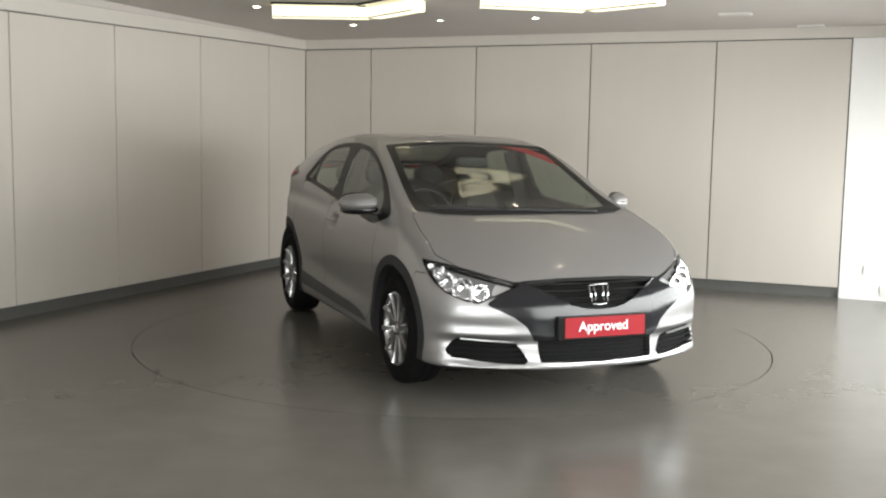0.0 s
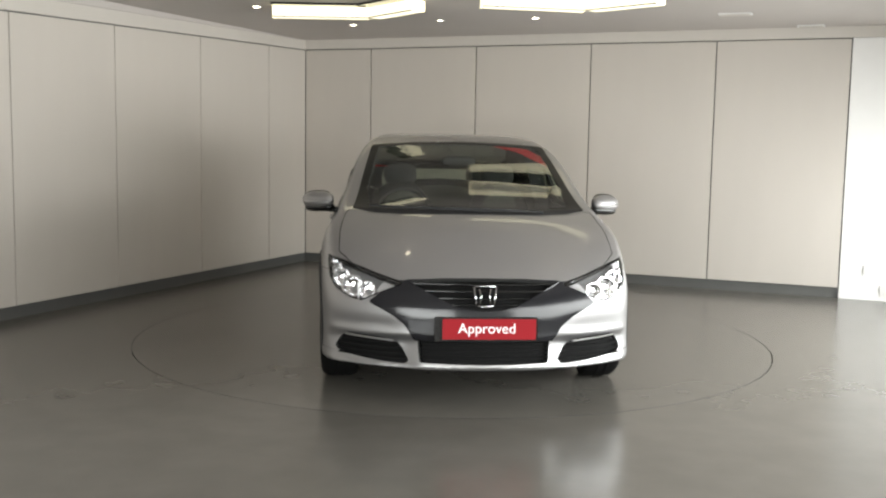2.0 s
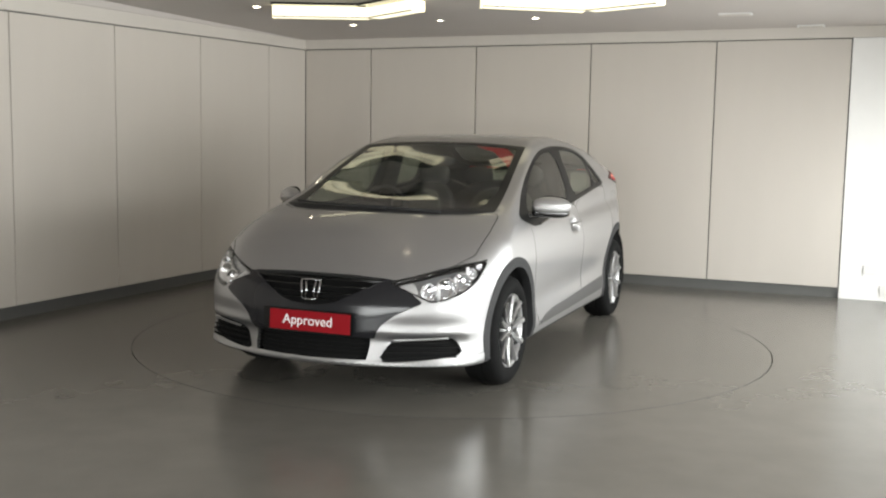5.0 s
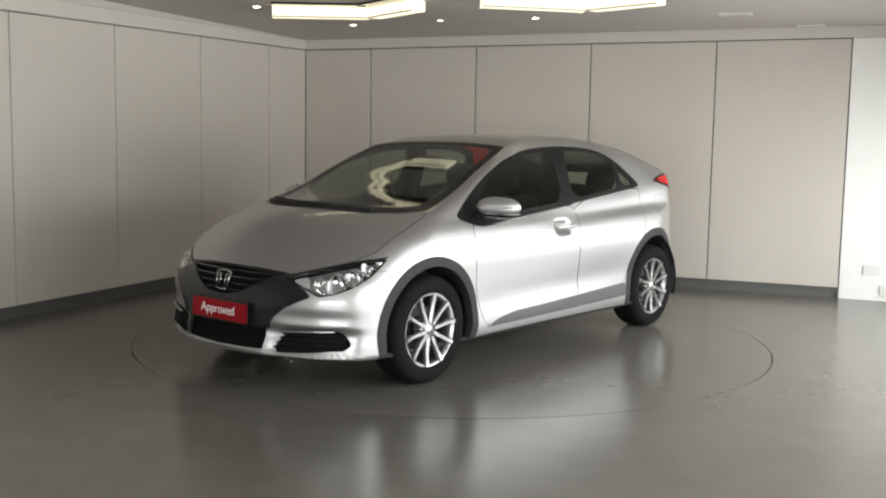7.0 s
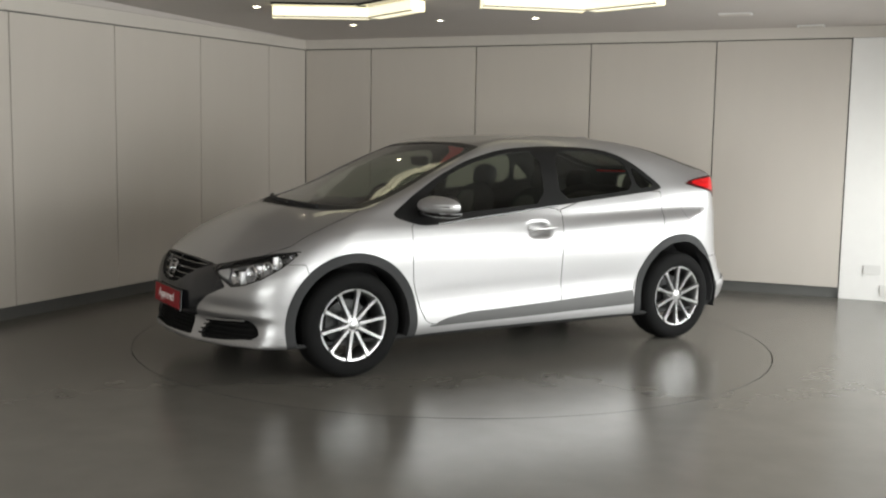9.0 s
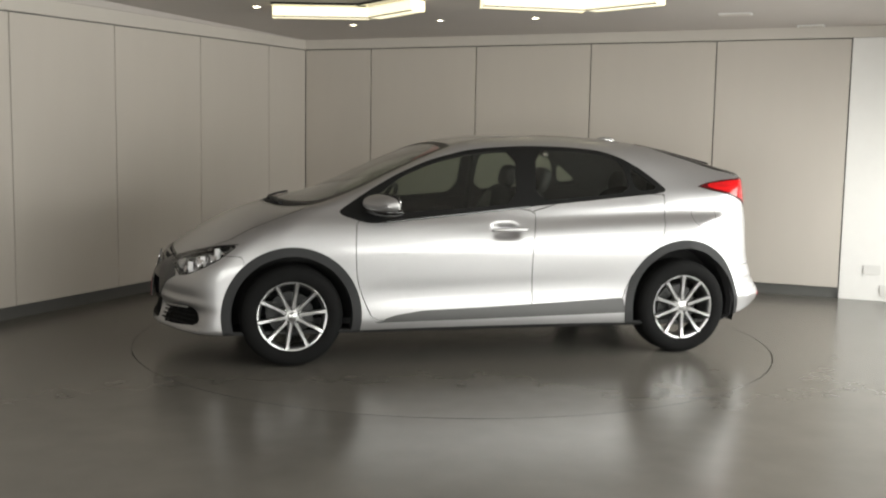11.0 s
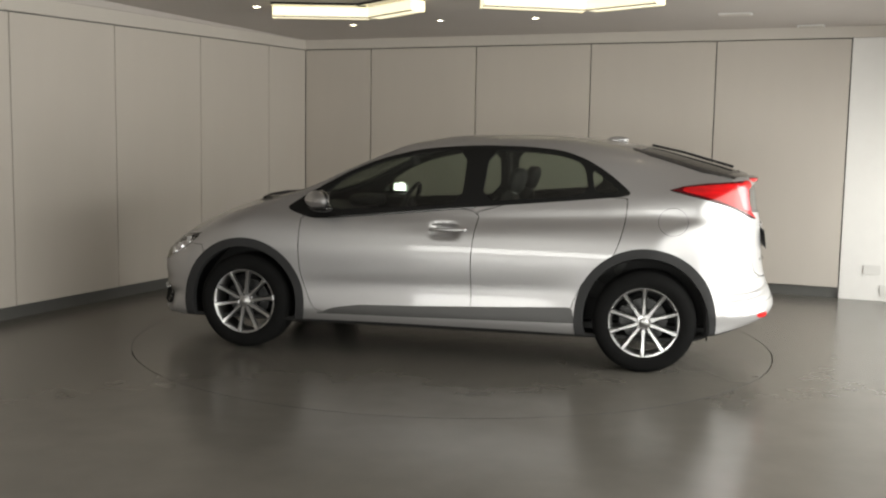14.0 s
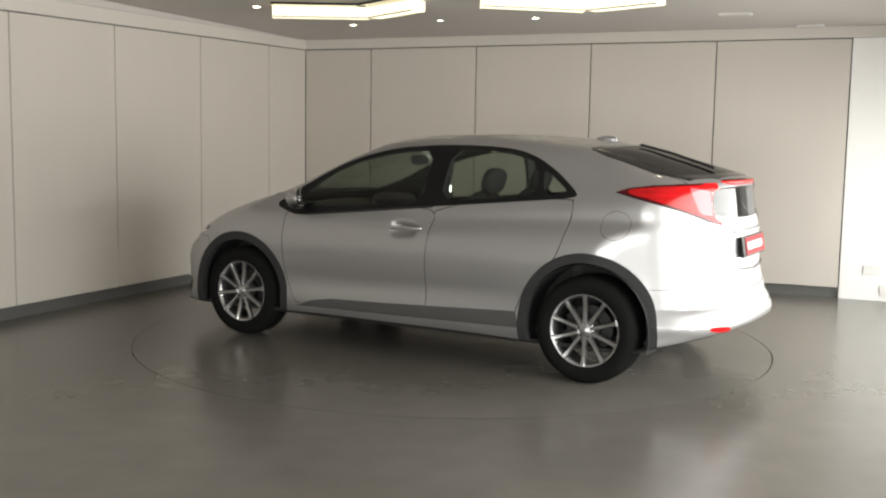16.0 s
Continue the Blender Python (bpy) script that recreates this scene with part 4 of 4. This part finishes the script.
def seat(x, y, wide, pale, rear=False):
    cushion = blob(0.26, wide, 0.10, 3.5, 14)
    ob = smooth(part("rear_seat" if rear else "front_seat", cushion, FABRIC, car, "dark fabric seat"))
    ob.matrix_local = pose(x, y, 0.48, 0, -6, 0)
    back = blob(0.085, wide, 0.33, 3.2, 16)
    for v in back.verts:
        v.co.y *= 1 - 0.18 * max(0, v.co.z) / 0.33
    b = smooth(part("backrest", back, FABRIC, ob))
    b.matrix_local = pose(-0.27, 0, 0.31, 0, -16, 0)
    ins = smooth(part("insert", blob(0.012, wide * 0.55, 0.25, 3, 12), PALE_FABRIC, ob, "paler seat insert"))
    ins.matrix_local = pose(-0.27, 0, 0.31, 0, -16, 0) @ pose(0.082, 0, 0)
    for dy in ((0.0,) if not rear else (-0.34, 0.34)):
        hr = smooth(part("headrest", blob(0.05, 0.125, 0.085, 2.8, 14), pale, ob))
        hr.matrix_local = pose(-0.39, dy, 0.70 if not rear else 0.66, 0, -10, 0)
        for e in (-0.05, 0.05):
            part("headrest_post", sweep([(-0.385, dy + e, 0.56), (-0.39, dy + e, 0.66)], 0.012, 0.012, up=(1, 0, 0)), CHROME, ob)


seat(0.02, 0.37, 0.245, FABRIC)
seat(0.02, -0.37, 0.245, FABRIC)
seat(-0.88, 0.0, 0.62, FABRIC, True)
rv = smooth(part("inner_mirror", blob(0.015, 0.115, 0.035, 3.5, 12), DASH, car, "dark inner mirror"))
rv.matrix_local = pose(0.36, 0, 1.25, 0, 12, 0)
bm = bmesh.new()
box(bm, -1.75, -1.28, -0.56, 0.56, 0.93, 0.95, 0.006)
part("parcel_shelf", bm, DASH, car)
for s in (1, -1):
    part("belt_post", sweep([(-0.20, s * 0.66, 0.45), (-0.22, s * 0.68, 0.95), (-0.23, s * 0.585, 1.32)], 0.11, 0.035, up=(1, 0, 0)), LINING, car)

# ---- the room's fittings ----
def light_box(name, corner, ends, z0, z1, depth):
    """A bent ceiling light: two lit faces that meet at a corner, with a pale frame under and a dark cap on top."""
    thing = tagged(new(name), "angular ceiling light with glowing cream fabric sides", "ceiling light", "ceiling lights over the turntable")
    thing.location = (*corner, z1)
    for ex, ey in ends:
        d = Vector((ex - corner[0], ey - corner[1], 0))
        L = d.length
        a = math.degrees(math.atan2(d.y, d.x))
        sgn = 1 if d.x > 0 else -1
        m = pose(0, 0, 0, 0, 0, a)
        bm = bmesh.new()
        box(bm, 0.0, L, 0.0, depth * sgn, z0 - z1 + 0.004, -0.02, 0.004, m)
        part("lit_side", bm, GLOW, thing, "glowing cream fabric")
        bm = bmesh.new()
        box(bm, -0.004, L + 0.004, -0.006 * sgn, 0.010 * sgn, z0 - z1, z0 - z1 + 0.010, 0.002, m)
        part("lower_frame", bm, TRIM, thing, "pale lower frame")
        bm = bmesh.new()
        box(bm, 0.005, L - 0.005, -0.12 * sgn, depth * sgn, -0.019, -0.001, 0.002, m)
        part("top_cap", bm, BLACK_GLOSS, thing, "dark cap against the ceiling")
    return thing


light_box("ceiling_light", (-0.74, 1.27), ((-1.52, 1.26), (-0.355, 0.745)), 2.385, CEIL, 0.13)
light_box("ceiling_light", (0.97, 0.59), ((0.20, 0.43), (1.41, 0.16)), 2.385, CEIL, 0.13)

ring_me = mesh_of("bezel_ring", lathe([(0.046, -0.002), (0.040, 0.006), (0.032, 0.004), (0.030, -0.002)], 32), SOCKET)
glow_me = mesh_of("lit_disc", lathe([(0.001, 0.001), (0.028, 0.001), (0.030, -0.001)], 24), SPOT)
for a, b in ((1.04, 2.59), (1.23, 1.21), (2.19, 1.33), (3.08, 1.27), (3.05, 4.35), (4.68, 3.82)):
    p = at_room(a, b, CEIL)
    thing = tagged(new("downlight"), "small round recessed ceiling downlight", "downlight", "ceiling downlights")
    thing.matrix_world = Matrix.Translation(p) @ pose(0, 0, 0, -90, 0, 0)
    put("bezel_ring", ring_me, thing)
    put("lit_disc", glow_me, thing)


def vent(a, b, w, d):
    thing = tagged(new("ceiling_vent"), "slim grey slatted ceiling vent", "vent", "ceiling vents")
    thing.matrix_world = ROOM @ pose(a, -b, CEIL)
    bm = bmesh.new()
    box(bm, -w / 2, w / 2, -d / 2, d / 2, -0.012, -0.001, 0.003)
    part("frame", bm, SOCKET, thing)
    n = 5
    bm = bmesh.new()
    box(bm, -w / 2 + 0.015, w / 2 - 0.015, -0.004, 0.004, -0.016, -0.0125)
    me = mesh_of("slat", bm, TRIM, False)
    for k in range(n):
        put("slat", me, thing, pose(0, (k - (n - 1) / 2) * d / (n + 1), 0))


vent(4.78, 1.14, 0.27, 0.14)
vent(5.33, 0.14, 0.24, 0.14)

# socket and low cover on the white wall
sock = tagged(new("wall_socket"), "white double socket low on the white wall", "socket")
sock.matrix_world = ROOM @ pose(5.965, -0.004, 0.285)
bm = bmesh.new()
box(bm, -0.073, 0.073, -0.012, 0.0, -0.043, 0.043, 0.004)
part("plate", bm, SOCKET, sock)
bm = bmesh.new()
box(bm, -0.012, 0.012, -0.016, -0.012, -0.006, 0.010, 0.002)
me = mesh_of("switch", bm, SOCKET, False)
put("switch", me, sock, pose(-0.02, 0, 0.018))
put("switch", me, sock, pose(0.02, 0, 0.018))
bm = bmesh.new()
box(bm, 6.04, 6.12, -0.02, -0.004, 0.05, 0.15, 0.004, ROOM)
tagged(mesh_ob("cable_cover", bm, SOCKET), "small white cable cover low on the wall", "cable cover")



# ---- what moves ----
def heading(t):
    """Degrees to which the turntable has turned the car at t seconds."""
    return -67.396 - 8.8934 * t


def motions():
    turn = [(k * 0.5, heading(k * 0.5)) for k in range(33)]
    walk(turntable, [(t, pose(0, 0, 0, 0, 0, h)) for t, h in turn])
    walk(car, [(t, pose(0, 0, 0.001, 0, 0, h) @ pose(-0.0724, 0.0019, 0)) for t, h in turn])


motions()
